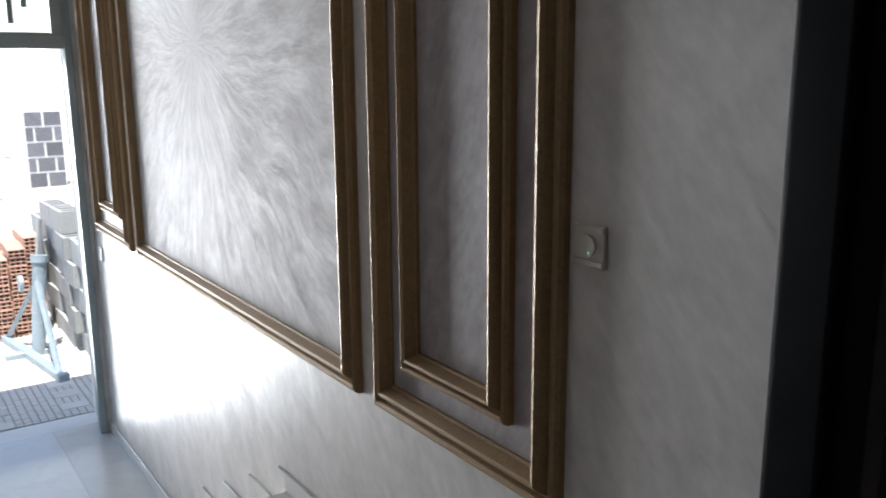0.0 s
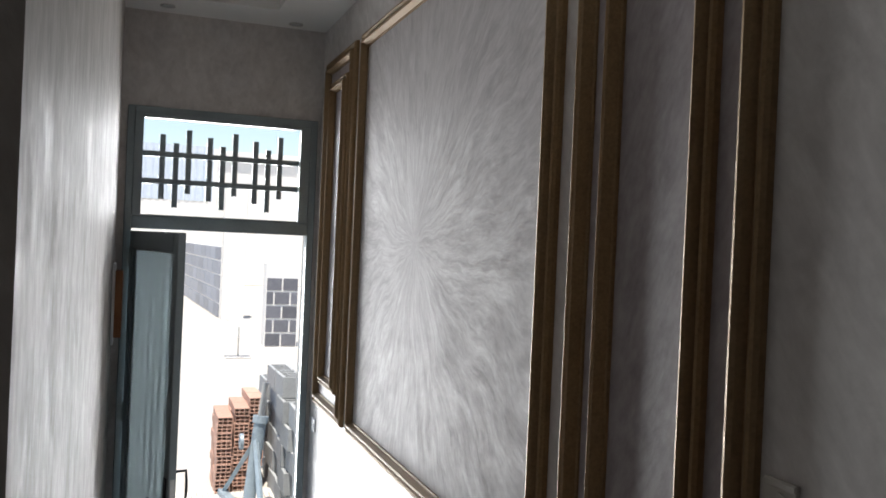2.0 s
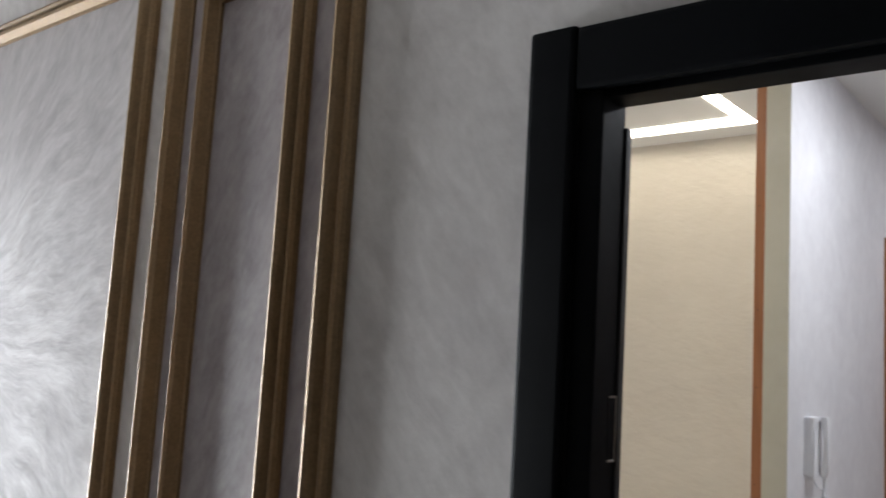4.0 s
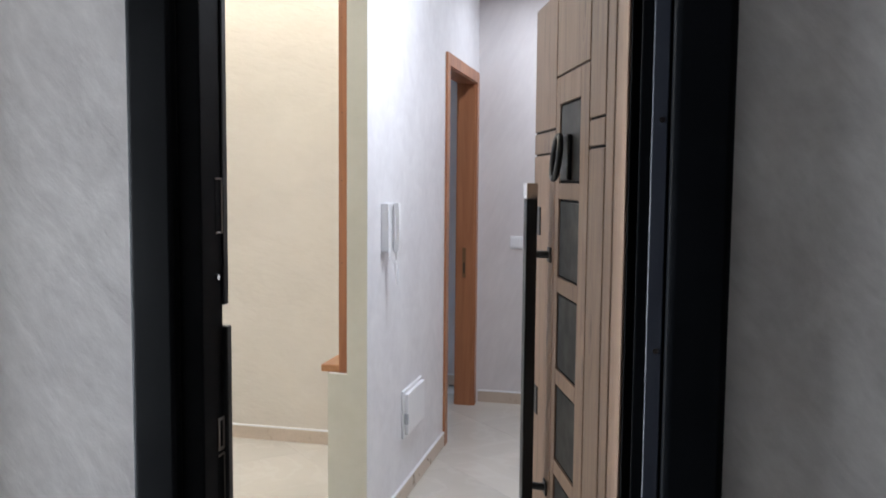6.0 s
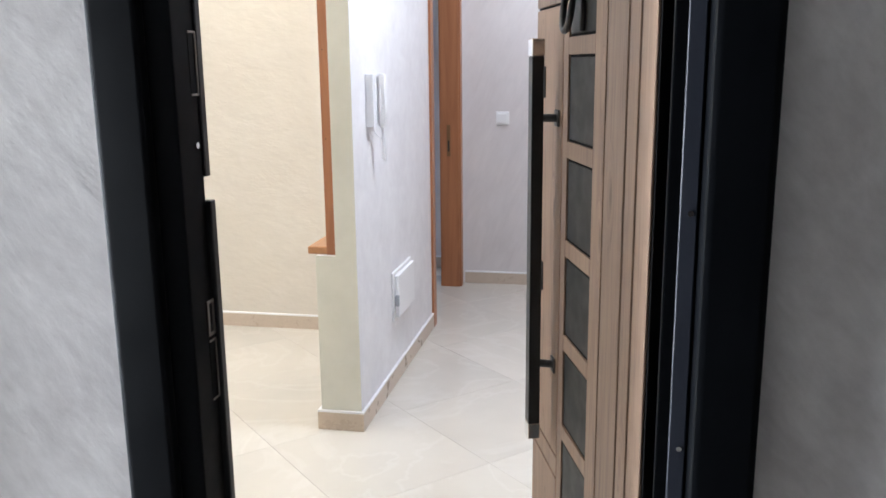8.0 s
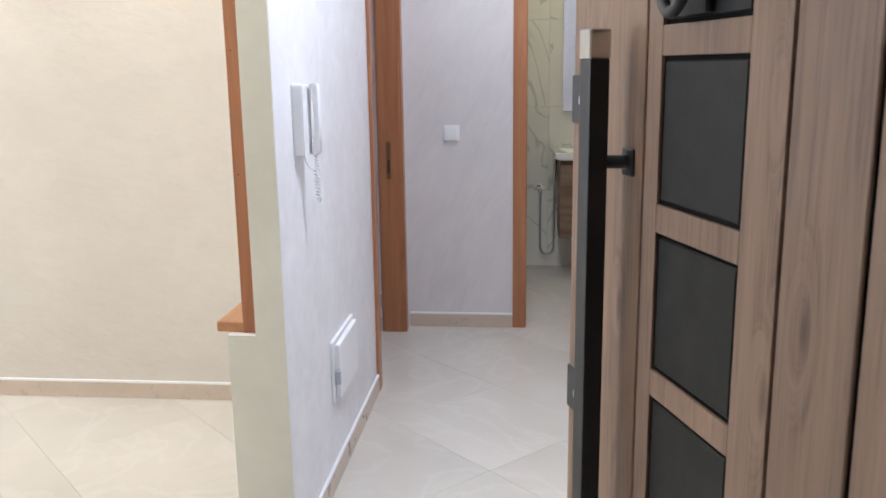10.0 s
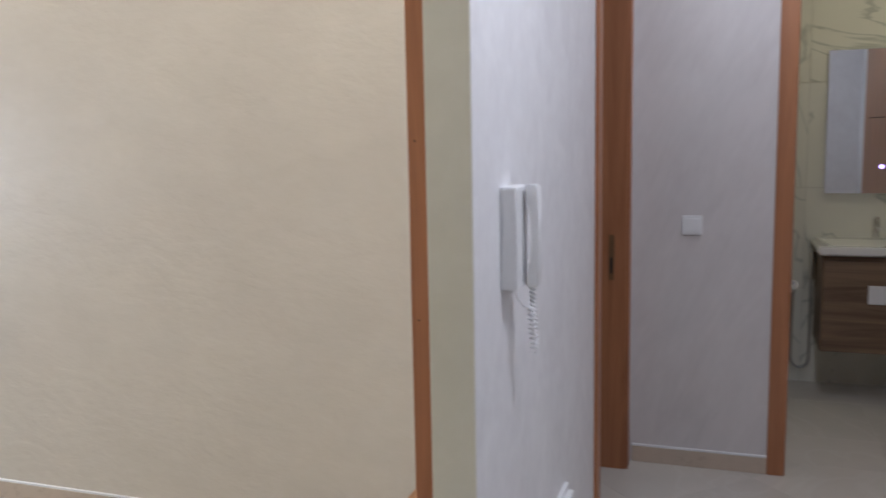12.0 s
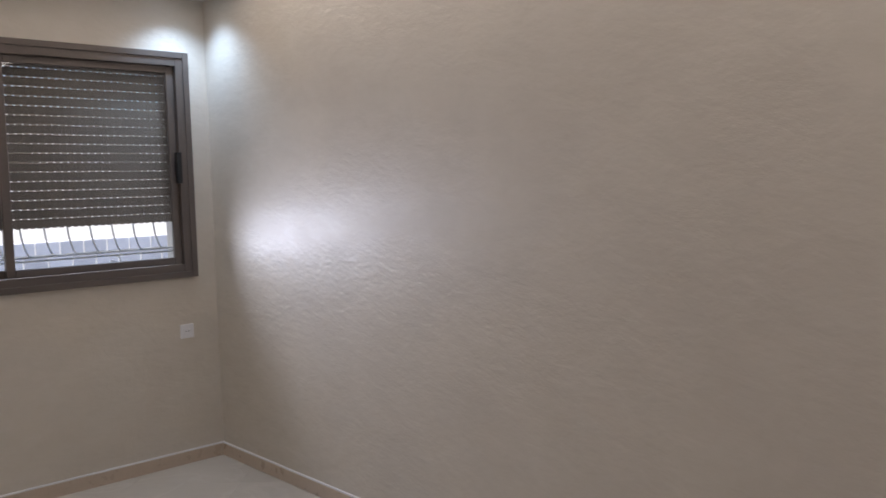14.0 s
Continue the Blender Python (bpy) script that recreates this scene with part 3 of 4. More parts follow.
for z0, z1, ring in ((1.385, 1.50, 0), (0.93, 1.00, 1), (0.80, 0.922, 0)):
    w = 0.007 if ring else 0.004
    sp = part("strike_plate", boxes((-0.0052, -0.0042, 0.047, 0.0745, z0, z1), bevel=0.0004), BLACK, fr)
    edges = [(0.047, 0.0745, z0, z0 + w), (0.047, 0.0745, z1 - w, z1), (0.0745 - w, 0.0745, z0 + w, z1 - w)]
    for ya, yb, za, zb in edges + ([(0.047, 0.047 + w, z0 + w, z1 - w)] if ring else []):
        part("strike_edge", boxes((-0.0045, -0.0025, ya, yb, za, zb), bevel=0.0005), BRASSY, sp)
part("bolt_cap", rod((-0.005, 0.05, 1.296), (0.0, 0.05, 1.296), 0.006, n=12), CHROME, fr)

# ---- open flat door ----
DA = math.degrees(math.atan2(0.952, -0.304))
door = thing("door_flat", pose(0.827, 0.073, 0.012, 0, 0, DA), "open wood-grain security door with dark grey inserts", "door")
# local x runs from the hinge to the free edge, +y is the outer face
W, H = 0.905, 1.972
part("core", boxes((0.03, W - 0.002, -0.05, 0.0, 0, H), bevel=0.003), BLACK, door, "black steel door body")
def facing(u0, u1, z0, z1):
    part("facing", boxes((u0 + 0.0042, u1 - 0.0042, 0.0032, 0.009, z0 + 0.003, z1 - 0.003), bevel=0.0015), DOORWOOD, door)
facing(0.022, 0.102, 0.0, H)
facing(0.102, 0.166, 0.0, H)
for a, b in ((0.0, 0.36), (0.36, 0.42), (0.42, 1.56), (1.56, 1.622), (1.622, H)):
    facing(0.166, 0.296, a, b)
for a, b in ((0.0, 0.36), (0.36, 0.42), (0.42, 1.56), (1.56, 1.622), (1.622, H)):
    facing(0.626, W, a, b)
facing(0.296, 0.626, 1.75, H)
facing(0.296, 0.626, 0.0, 0.235)
tops = [1.692 - 0.2375 * k - 0.012 for k in range(7)]
def infill(u0, u1, z0, z1):
    part("facing", boxes((u0, u1, 0.0032, 0.009, z0, z1), bevel=0.001), DOORWOOD, door)
infill(0.298, 0.373, 0.237, 1.748)
infill(0.582, 0.624, 0.237, 1.748)
zz = 1.748
for zt in tops:
    infill(0.3732, 0.5818, zt, zz)
    zz = zt - 0.198
if zz > 0.25:
    infill(0.3732, 0.5818, 0.237, zz)
part("groove_backing", boxes((0.02, W, 0.0001, 0.003, 0.0, H)), GROOVE, door)
for zt in tops:
    if zt - 0.198 > 0.2:
        part("insert", boxes((0.379, 0.576, 0.0032, 0.0065, zt - 0.192, zt - 0.006), bevel=0.002), INSERT, door, "matt dark grey insert")
bar = part("bar_handle", boxes((0.668, 0.708, 0.045, 0.075, 0.50, 1.44), bevel=0.003, seg=2), BLACKP, door, "long black bar handle with chrome ends")
part("end_cap", boxes((0.667, 0.709, 0.044, 0.076, 1.44, 1.482), bevel=0.002), CHROME, bar)
part("end_cap", boxes((0.667, 0.709, 0.044, 0.076, 0.458, 0.50), bevel=0.002), CHROME, bar)
for z in (1.293, 0.661):
    part("standoff", rod((0.672, 0.008, z), (0.688, 0.046, z), 0.010, n=14), BLACKP, bar, smooth=True)
    part("rose", boxes((0.654, 0.69, 0.008, 0.014, z - 0.02, z + 0.02), bevel=0.002), BLACKP, bar)
for z, k in ((1.376, 1), (0.865, 0)):
    pl = part("lock_plate", boxes((0.80, W - 0.004, 0.008, 0.013, z - 0.04, z + 0.04), bevel=0.002), BLACKP, door, "black lock plate with a chrome cylinder")
    part("cylinder", rod((0.848, 0.013, z), (0.848, 0.018, z), 0.009, n=20), CHROME, pl, smooth=True)
kn = part("knocker_rose", boxes((0.460, 0.535, 0.0065, 0.018, 1.49, 1.60), bevel=0.006, seg=2), BLACKP, door)
part("knocker_ring", tube([(0.498 + 0.034 * math.sin(a), 0.030 + 0.012 * (1 - math.cos(a)) / 2, 1.545 + 0.052 * math.cos(a)) for a in [2 * math.pi * k / 28 for k in range(29)]], 0.008, 10), BLACKP, kn, "black ring pull", True)
for z in (0.3, 1.0, 1.75):
    part("hinge", rod((-0.012, -0.02, z - 0.06), (-0.012, -0.02, z + 0.06), 0.011, n=14), BLACK, door, smooth=True)

# ---- flat: shell ----
XW, YC, YE, XI = -4.86, 2.932, 4.085, -0.200
YS = 1.673
struct("wall_flat_entrance", boxes((XW, -0.135, 0.1, 0.2, -0.0079, AC + 0.3), (0.985, 2.6, 0.1, 0.2, -0.0079, AC + 0.3), (-0.135, 0.985, 0.1, 0.2, 2.13, AC + 0.3)), CREAM, "cream plaster wall round the flat door")
struct("wall_cream", boxes((XW, -0.37, YC, YC + 0.1, -0.2, AC + 0.3)), CREAM, "long cream polished plaster wall of the living room")
WY0, WY1, WZ0, WZ1 = 1.31, 2.785, 1.137, 2.406
struct("wall_window", boxes((XW - 0.33, XW, 0.1, WY0, -0.9, AC + 0.3), (XW - 0.33, XW, WY1, YC + 0.1, -0.9, AC + 0.3), (XW - 0.33, XW, WY0, WY1, -0.9, WZ0), (XW - 0.33, XW, WY0, WY1, WZ1, AC + 0.3)), CREAM, "cream plaster wall with the street window")
struct("wall_intercom", boxes((-0.286, XI, YS, 3.10, 0.715, AC)), WHITEWALL, "white plaster wall between hall and living room")
struct("wall_intercom_low", boxes((-0.367, XI - 0.0002, YS, 3.10, 0, 0.715)), WHITEWALL, "white plaster lower part of the wall")
struct("wall_intercom_lintel", boxes((-0.30, XI, 3.10, 4.0, 2.17, AC)), WHITEWALL, "white plaster over the inner doorway")
struct("wall_intercom_return", boxes((-0.30, XI, 4.0, YE, 0, AC)), WHITEWALL, "white plaster beside the inner doorway")
struct("wall_stub_end", boxes((-0.285, XI - 0.001, YS - 0.004, YS, 0.715, AC), (-0.366, XI - 0.001, YS - 0.004, YS, 0, 0.715)), STUB, "pale greenish white end of the wall")
struct("wall_end", boxes((-0.30, 0.47, YE, YE + 0.12, 0, AC), (1.16, 1.6, YE, YE + 0.12, 0, AC), (0.47, 1.16, YE, YE + 0.12, 2.17, AC)), ENDWALL, "pinkish grey plaster wall at the end of the hall")
struct("wall_hall_right", boxes((1.30, 1.42, 2.40, 3.12, 0, AC), (1.30, 1.42, 3.98, YE, 0, AC), (1.30, 1.42, 3.12, 3.98, 2.17, AC), (0.872, 1.42, 2.20, 2.40, 0, AC)), WHITEWALL, "white plaster walls on the other side of the hall")
struct("wall_behind_door", boxes((1.42, 1.55, 0.2, 2.20, 0, AC)), WHITEWALL, "white plaster wall behind the open door")
struct("wall_room_beyond", boxes((-2.0, -1.9, 3.065, 4.6, 0, AC), (-2.0, -0.3, 4.5, 4.6, 0, AC)), ENDWALL, "pale plaster walls of the room beyond")
# the last box is an unseen wall, added to shut the sun out
struct("wall_room_right", boxes((1.42, 2.6, 4.05, 4.15, 0, AC), (2.5, 2.6, 2.3, 4.05, 0, AC), (1.42, 2.6, 2.2, 2.3, 0, AC), (2.5, 2.6, 0.2, 2.2, 0, AC)), ENDWALL, "pale plaster walls of the side room, one added against the sun")
floor = struct("floor_flat", boxes((XW, 2.6, 0.1005, 4.6, -0.2, -0.008), (-0.12, 0.94, 0.0005, 0.1, -0.2, -0.008), (0.4, 1.8, 4.6, 5.75, -0.2, -0.008)), GROUT, "beige floor laid with diagonal marble-look tiles", "floor")
struct("ceiling_flat", boxes((XW, 2.6, 0.2, 0.45, AC, AC + 0.12), (XW, -4.40, 0.45, 2.74, AC, AC + 0.12), (XW, 2.6, 2.74, 4.6, AC, AC + 0.12), (-0.68, 2.6, 0.45, 2.74, AC, AC + 0.12), (-4.399, -0.681, 0.451, 2.739, AC + 0.02, AC + 0.1)), CEIL, "white plasterboard ceiling with a lit recess", "ceiling")
strip = tagged(part("led_strip_frame", boxes((-4.40, -0.68, 2.655, 2.74, AC + 0.01, AC + 0.018), (-4.40, -0.68, 0.45, 0.535, AC + 0.01, AC + 0.018), (-0.765, -0.68, 0.535, 2.655, AC + 0.01, AC + 0.018), (-4.40, -4.315, 0.535, 2.655, AC + 0.01, AC + 0.018)), LED), "warm glowing light strip round the ceiling recess", "lamp")


def skirting(name, x0, x1, y0, y1):
    """Tile skirting with a white top bead."""
    sk = struct(name, boxes((x0, x1, y0, y1, 0, 0.073), bevel=0.0015), SKIRT, "beige tile skirting", "baseboard")
    part("top_bead", boxes((x0, x1, y0, y1, 0.073, 0.083), bevel=0.002), WHITEP, sk, "white filler bead")


skirting("baseboard_cream", XW, -0.37, YC - 0.012, YC - 0.0005)
skirting("baseboard_window", XW + 0.0005, XW + 0.012, 0.2, YC - 0.012)
skirting("baseboard_stub_front", -0.381, XI + 0.012, YS - 0.016, YS - 0.0045)
skirting("baseboard_intercom", XI + 0.0005, XI + 0.012, YS - 0.004, 3.075)
skirting("baseboard_end", XI + 0.02, 0.40, YE - 0.012, YE - 0.0005)
skirting("baseboard_end_right", 1.265, 1.30, YE - 0.012, YE - 0.0005)
skirting("baseboard_stub_side", -0.381, -0.3675, YS - 0.0045, YC - 0.012)
skirting("baseboard_beyond", -1.9, -0.3, 4.488, 4.4995)

# wooden post and ledge on the end of the wall
t = thing("wall_ledge", pose(-0.33, YS, 0.715), "orange-stained wooden ledge with an upright trim", "ledge")
part("board", boxes((-0.078, 0.043, 0.028, YC - YS - 0.002, 0.0, 0.03), bevel=0.003), TRIMX, t)
part("upright", boxes((0.0, 0.0435, 0.024, 0.055, -0.02, AC - 0.716), bevel=0.002), TRIM, t)
for z in (0.45, 0.78, 1.05, 1.42):
    part("nail_head", rod((0.015, 0.0235, z), (0.015, 0.0242, z), 0.002, n=8), BLACKP, t)


def lined_opening(name, axis, at, a, b, top, thick, label):
    """Door lining and architraves in a wall. axis x: the wall's face is x=at; y: the face is y=at. a, b: clear sides."""
    w = 0.075
    f = 0.014
    def bx(u0, u1, v0, v1, z0, z1):
        return (v0, v1, u0, u1, z0, z1) if axis == "x" else (u0, u1, v0, v1, z0, z1)
    sgn = 1 if axis == "x" else -1
    front = sorted((at, at + sgn * f))
    back = sorted((at - sgn * thick, at - sgn * (thick + f)))
    mid = sorted((at + sgn * 0.002, at - sgn * (thick + 0.002)))
    fr = struct(name, boxes(bx(a - 0.028, a, *mid, 0, top + 0.028), bx(b, b + 0.028, *mid, 0, top + 0.028), bx(a, b, *mid, top, top + 0.028), bevel=0.002), TRIM, label, "door frame")
    for v in (front, back):
        part("architrave", boxes(bx(a - w, a - 0.006, *v, 0, top + w), bevel=0.004, seg=2), TRIM, fr)
        part("architrave", boxes(bx(b + 0.006, b + w, *v, 0, top + w), bevel=0.004, seg=2), TRIM, fr)
        part("architrave", boxes(bx(a - 0.006, b + 0.006, *v, top + 0.006, top + w), bevel=0.004, seg=2), TRIM, fr)
    return fr


fr = lined_opening("door_1_frame", "x", XI, 3.14, 3.96, 2.13, 0.11, "orange-stained wooden door frame in the white wall")
part("strike_plate", boxes((-0.275, -0.252, 3.957, 3.9595, 0.86, 1.06), bevel=0.001), plain("aged_brass", (0.22, 0.13, 0.07), 0.4, 0.6), fr, "aged brass strike plate")
part("strike_hole", boxes((-0.268, -0.259, 3.9565, 3.958, 0.89, 0.96)), BLACKP, fr)
lined_opening("door_2_frame", "y", YE, 0.475, 1.145, 2.13, 0.12, "orange-stained wooden frame of the bathroom door")
fr = struct("door_3_frame", boxes((1.298, 1.42, 3.124, 3.15, 0, 2.16), (1.298, 1.42, 3.95, 3.976, 0, 2.16), (1.298, 1.42, 3.15, 3.95, 2.134, 2.16), bevel=0.002), TRIM, "orange-stained wooden frame of a side door", "door frame")
for a, b, c, d in ((3.08, 3.145, 0, 2.2), (3.955, 4.02, 0, 2.2), (3.145, 3.955, 2.14, 2.2)):
    part("architrave", boxes((1.286, 1.2995, a, b, c, d), bevel=0.004, seg=2), TRIM, fr)
t = thing("side_door", pose(1.36, 3.952, 0.01), "closed orange-stained wooden side door", "door")
part("leaf", boxes((-0.02, 0.02, -0.80, 0.0, 0, 2.12), bevel=0.003), TRIM, t)
part("knob", rod((-0.05, -0.74, 1.0), (-0.02, -0.74, 1.0), 0.018, n=16), STEEL, t, smooth=True)

# ---- things in the flat ----
wall_switch(pose(0.067, YE - 0.0005, 1.094), "white rocker switch on the end wall", WHITEP)
wall_switch(pose(XW + 0.0005, 2.727, 0.795, 0, 0, 90), "small white socket under the window", WHITEP, "socket")

ic = thing("intercom_phone", pose(XI, 1.897, 1.197), "white intercom handset with a coiled cord", "intercom")
part("base", boxes((0, 0.034, -0.045, 0.045, 0, 0.205), bevel=0.006, seg=2), WHITEP, ic)
part("seam", boxes((0.0342, 0.0352, 0.005, 0.008, 0.01, 0.195)), plain("grey_seam", (0.35, 0.35, 0.37), 0.5), ic)
grip = bmesh.new()
outline = [(-0.004, 0.0), (0.015, 0.0), (0.019, 0.007), (0.020, 0.10), (0.019, 0.199), (0.015, 0.206), (-0.004, 0.206), (-0.004, 0.172), (0.006, 0.150), (0.007, 0.10), (0.006, 0.056), (-0.004, 0.036)]
sides = [[grip.verts.new((0.044 + u, y, z)) for u, z in outline] for y in (0.010, 0.046)]
grip.faces.new(sides[0]), grip.faces.new(sides[1][::-1])
for k in range(len(outline)):
    q = (k + 1) % len(outline)
    grip.faces.new((sides[0][k], sides[0][q], sides[1][q], sides[1][k]))
bmesh.ops.bevel(grip, geom=list(grip.edges), offset=0.002, segments=2, affect="EDGES")
hs = part("handset", grip, WHITEP, ic, smooth=True)
def coil(a, b, turns, r=0.006):
    a, b = Vector(a), Vector(b)
    n = turns * 9
    return [a.lerp(b, k / n) + Vector((r * math.cos(2 * math.pi * k / 9), r * math.sin(2 * math.pi * k / 9), 0)) for k in range(n + 1)]


part("coiled_cord", tube(coil((0.048, 0.030, 0.0), (0.050, 0.047, -0.135), 15) + [(0.050, 0.046, -0.143), (0.049, 0.041, -0.145)] + coil((0.048, 0.037, -0.138), (0.046, 0.022, -0.045), 9), 0.0021, 6), WHITEP, ic, "coiled white cord", True)
part("loose_cord", tube([(0.020, -0.005, 0.002), (0.024, -0.003, -0.020), (0.032, 0.004, -0.036), (0.041, 0.014, -0.044), (0.051, 0.022, -0.045)], 0.002, 6), WHITEP, ic, smooth=True)

bx = thing("breaker_box", pose(XI, 2.36, 0.30), "white electrical breaker box set low in the wall", "box")
part("surround", boxes((0, 0.012, -0.175, 0.175, 0, 0.225), bevel=0.004, seg=2), WHITEP, bx)
part("lid", boxes((0.012, 0.03, -0.155, 0.16, 0.015, 0.21), bevel=0.006, seg=2), WHITEP, bx)
part("catch", boxes((0.015, 0.032, -0.17, -0.155, 0.07, 0.12), bevel=0.002), plain("grey_catch", (0.4, 0.42, 0.45), 0.4), bx, "grey catch")

# window with roller shutter
win = struct("window_1", boxes((XW - 0.06, XW + 0.025, WY0 - 0.005, WY0 + 0.06, WZ0, WZ1), (XW - 0.06, XW + 0.025, WY1 - 0.06, WY1 + 0.008, WZ0, WZ1), (XW - 0.06, XW + 0.025, WY0 + 0.06, WY1 - 0.06, WZ1 - 0.06, WZ1 + 0.008), (XW - 0.06, XW + 0.025, WY0 + 0.06, WY1 - 0.06, WZ0 - 0.008, WZ0 + 0.06), bevel=0.005, seg=2), BRONZE, "bronze aluminium sliding window with a half-lowered shutter", "window")
part("outer_trim", boxes((XW, XW + 0.034, WY0 - 0.02, WY0 + 0.015, WZ0 - 0.02, WZ1 + 0.02), (XW, XW + 0.034, WY1 - 0.015, WY1 + 0.02, WZ0 - 0.02, WZ1 + 0.02), (XW, XW + 0.034, WY0 + 0.015, WY1 - 0.015, WZ1 - 0.015, WZ1 + 0.02), (XW, XW + 0.034, WY0 + 0.015, WY1 - 0.015, WZ0 - 0.02, WZ0 + 0.015), bevel=0.004, seg=2), BRONZE, win)
ym = 1.785
for a, b, dx in ((ym - 0.02, WY1 - 0.06, 0.0), (WY0 + 0.06, ym + 0.03, -0.03)):
    x = XW - 0.005 + dx
    sash = part("sash", boxes((x - 0.025, x, a, a + 0.045, WZ0 + 0.06, WZ1 - 0.06), (x - 0.025, x, b - 0.045, b, WZ0 + 0.06, WZ1 - 0.06), (x - 0.025, x, a + 0.045, b - 0.045, WZ1 - 0.10, WZ1 - 0.06), (x - 0.025, x, a + 0.045, b - 0.045, WZ0 + 0.06, WZ0 + 0.10), bevel=0.003), BRONZE, win)
    pane = part("pane", boxes((x - 0.015, x - 0.011, a + 0.04, b - 0.04, WZ0 + 0.095, WZ1 - 0.095)), PANE, sash)
    pane.visible_shadow = False
part("latch", boxes((XW + 0.005, XW + 0.040, WY1 - 0.080, WY1 - 0.052, 1.67, 1.85), bevel=0.004, seg=2), BLACKP, win, "black recessed latch")
sh = thing("roller_shutter", pose(XW - 0.09, (WY0 + WY1) / 2, 1.445), "half-lowered brown aluminium roller shutter", "shutter")
hw = (WY1 - WY0) / 2 - 0.07
zs = 0.0
while zs < 0.94:
    hgt = 0.05
    sl = bmesh.new()
    box(sl, -0.006, 0.006, -hw, hw, zs + 0.004, zs + hgt, bevel=0.002)
    n = 36
    for q in range(n):
        y0 = -hw + 2 * hw * (q + 0.14) / n
        box(sl, -0.004, 0.004, y0 + 2 * hw / n * 0.42, y0 + 2 * hw / n * 1.05, zs - 0.0015, zs + 0.0075)
    part("slat", sl, SHUTTER, sh)
    zs += hgt
gr = thing("window_grille", pose(XW - 0.22, 0, 0), "white wrought-iron scroll grille outside the window", "grille")
for z in (1.262, 1.282):
    part("bar", boxes((-0.006, 0.006, WY0, WY1, z - 0.005, z + 0.005), bevel=0.002), WHITEP, gr)
for k in range(11):
    y = WY0 + 0.09 + 0.125 * k
    part("curved_bar", tube([(0, y + 0.062 * (1 - math.cos(a)), 1.50 - 0.22 * math.sin(a)) for a in [0.08 * math.pi * q for q in range(7)]], 0.005, 6), WHITEP, gr, smooth=True)
for y in (1.72, 2.40):
    part("scroll", tube([(0.006, y + (0.008 + 0.0058 * a) * math.cos(a), 1.212 + (0.008 + 0.0058 * a) * math.sin(a)) for a in [0.35 * q for q in range(23)]], 0.004, 6), WHITEP, gr, smooth=True)
for z in (WZ0 + 0.012, WZ1 - 0.012):
    part("frame_bar", boxes((-0.006, 0.006, WY0, WY1, z - 0.008, z + 0.008), bevel=0.002), WHITEP, gr)
struct("window_1_guides", boxes((XW - 0.12, XW - 0.07, WY0, WY0 + 0.055, WZ0, WZ1), (XW - 0.12, XW - 0.07, WY1 - 0.055, WY1, WZ0, WZ1)), BRONZE, "brown shutter guides in the window reveal", "window")
t = thing("ceiling_downlight", pose(-4.64, 2.71, AC), "lit recessed downlight in the corner", "lamp")
part("ring", boxes((-0.05, -0.035, -0.05, 0.05, -0.006, 0), (0.035, 0.05, -0.05, 0.05, -0.006, 0), (-0.035, 0.035, -0.05, -0.035, -0.006, 0), (-0.035, 0.035, 0.035, 0.05, -0.006, 0)), CHROME, t)
part("lens", boxes((-0.034, 0.034, -0.034, 0.034, -0.003, -0.001)), glow("cool_lamp", (0.75, 0.88, 1.0), 6.0), t)
for nm, x, y, z, r in (("hall", 0.5, 1.75, AC, 0.15), ("end", 0.45, 3.55, AC, 0.1), ("bath", 0.95, 4.95, 2.56, 0.15)):
    t = thing("ceiling_panel_lamp", pose(x, y, z), "flat white round ceiling lamp", "lamp")
    part("rim", rod((0, 0, -0.008), (0, 0, 0), r, n=32), WHITEP, t, smooth=True)

# ---- bathroom ----
YB = 5.62
bath = struct("wall_bath", boxes((0.45, 1.75, YB, YB + 0.1, -0.1, 2.6), (0.38, 0.46, YE + 0.12, YB, -0.1, 2.6), (1.75, 1.85, YE + 0.12, YB + 0.1, -0.1, 2.6), (0.46, 0.475, YE + 0.12, YE + 0.14, 0, 2.6), (1.16, 1.75, YE + 0.1205, YE + 0.14, 0, 2.6)), GROUT, "bathroom walls faced with veined marble tiles")
struct("ceiling_bath", boxes((0.38, 1.85, YE + 0.12, YB + 0.1, 2.56, 2.66)), CEIL, "white bathroom ceiling", "ceiling")
for i in range(3):
    for j in range(5):
        z0, z1 = max(j * 0.6 - 0.04, 0.0), min(j * 0.6 + 0.56, 2.56)
        x0 = 0.033 + i * 0.6
        x0, x1 = max(x0, 0.462), min(x0 + 0.6, 1.75)
        part("tile", boxes((x0 + 0.001, x1 - 0.001, YB - 0.008, YB - 0.0005, z0 + 0.001, z1 - 0.001), bevel=0.001), MARBLE, bath)
for i in range(3):
    for j in range(5):
        z0, z1 = max(j * 0.6 - 0.04, 0.0), min(j * 0.6 + 0.56, 2.56)
        y0 = 4.22 + i * 0.6
        y1 = min(y0 + 0.6, YB - 0.008)
        part("tile", boxes((0.4605, 0.468, y0 + 0.001, y1 - 0.001, z0 + 0.001, z1 - 0.001), bevel=0.001), MARBLE, bath)
        part("tile", boxes((1.742, 1.7495, y0 + 0.001, y1 - 0.001, z0 + 0.001, z1 - 0.001), bevel=0.001), MARBLE, bath)
van = thing("vanity_unit", pose(1.04, 5.61, 0.29), "wall-hung wooden vanity with white square handles", "vanity")
part("body", boxes((-0.34, 0.34, -0.40, 0, 0, 0.53), bevel=0.003), BATHWOOD, van)
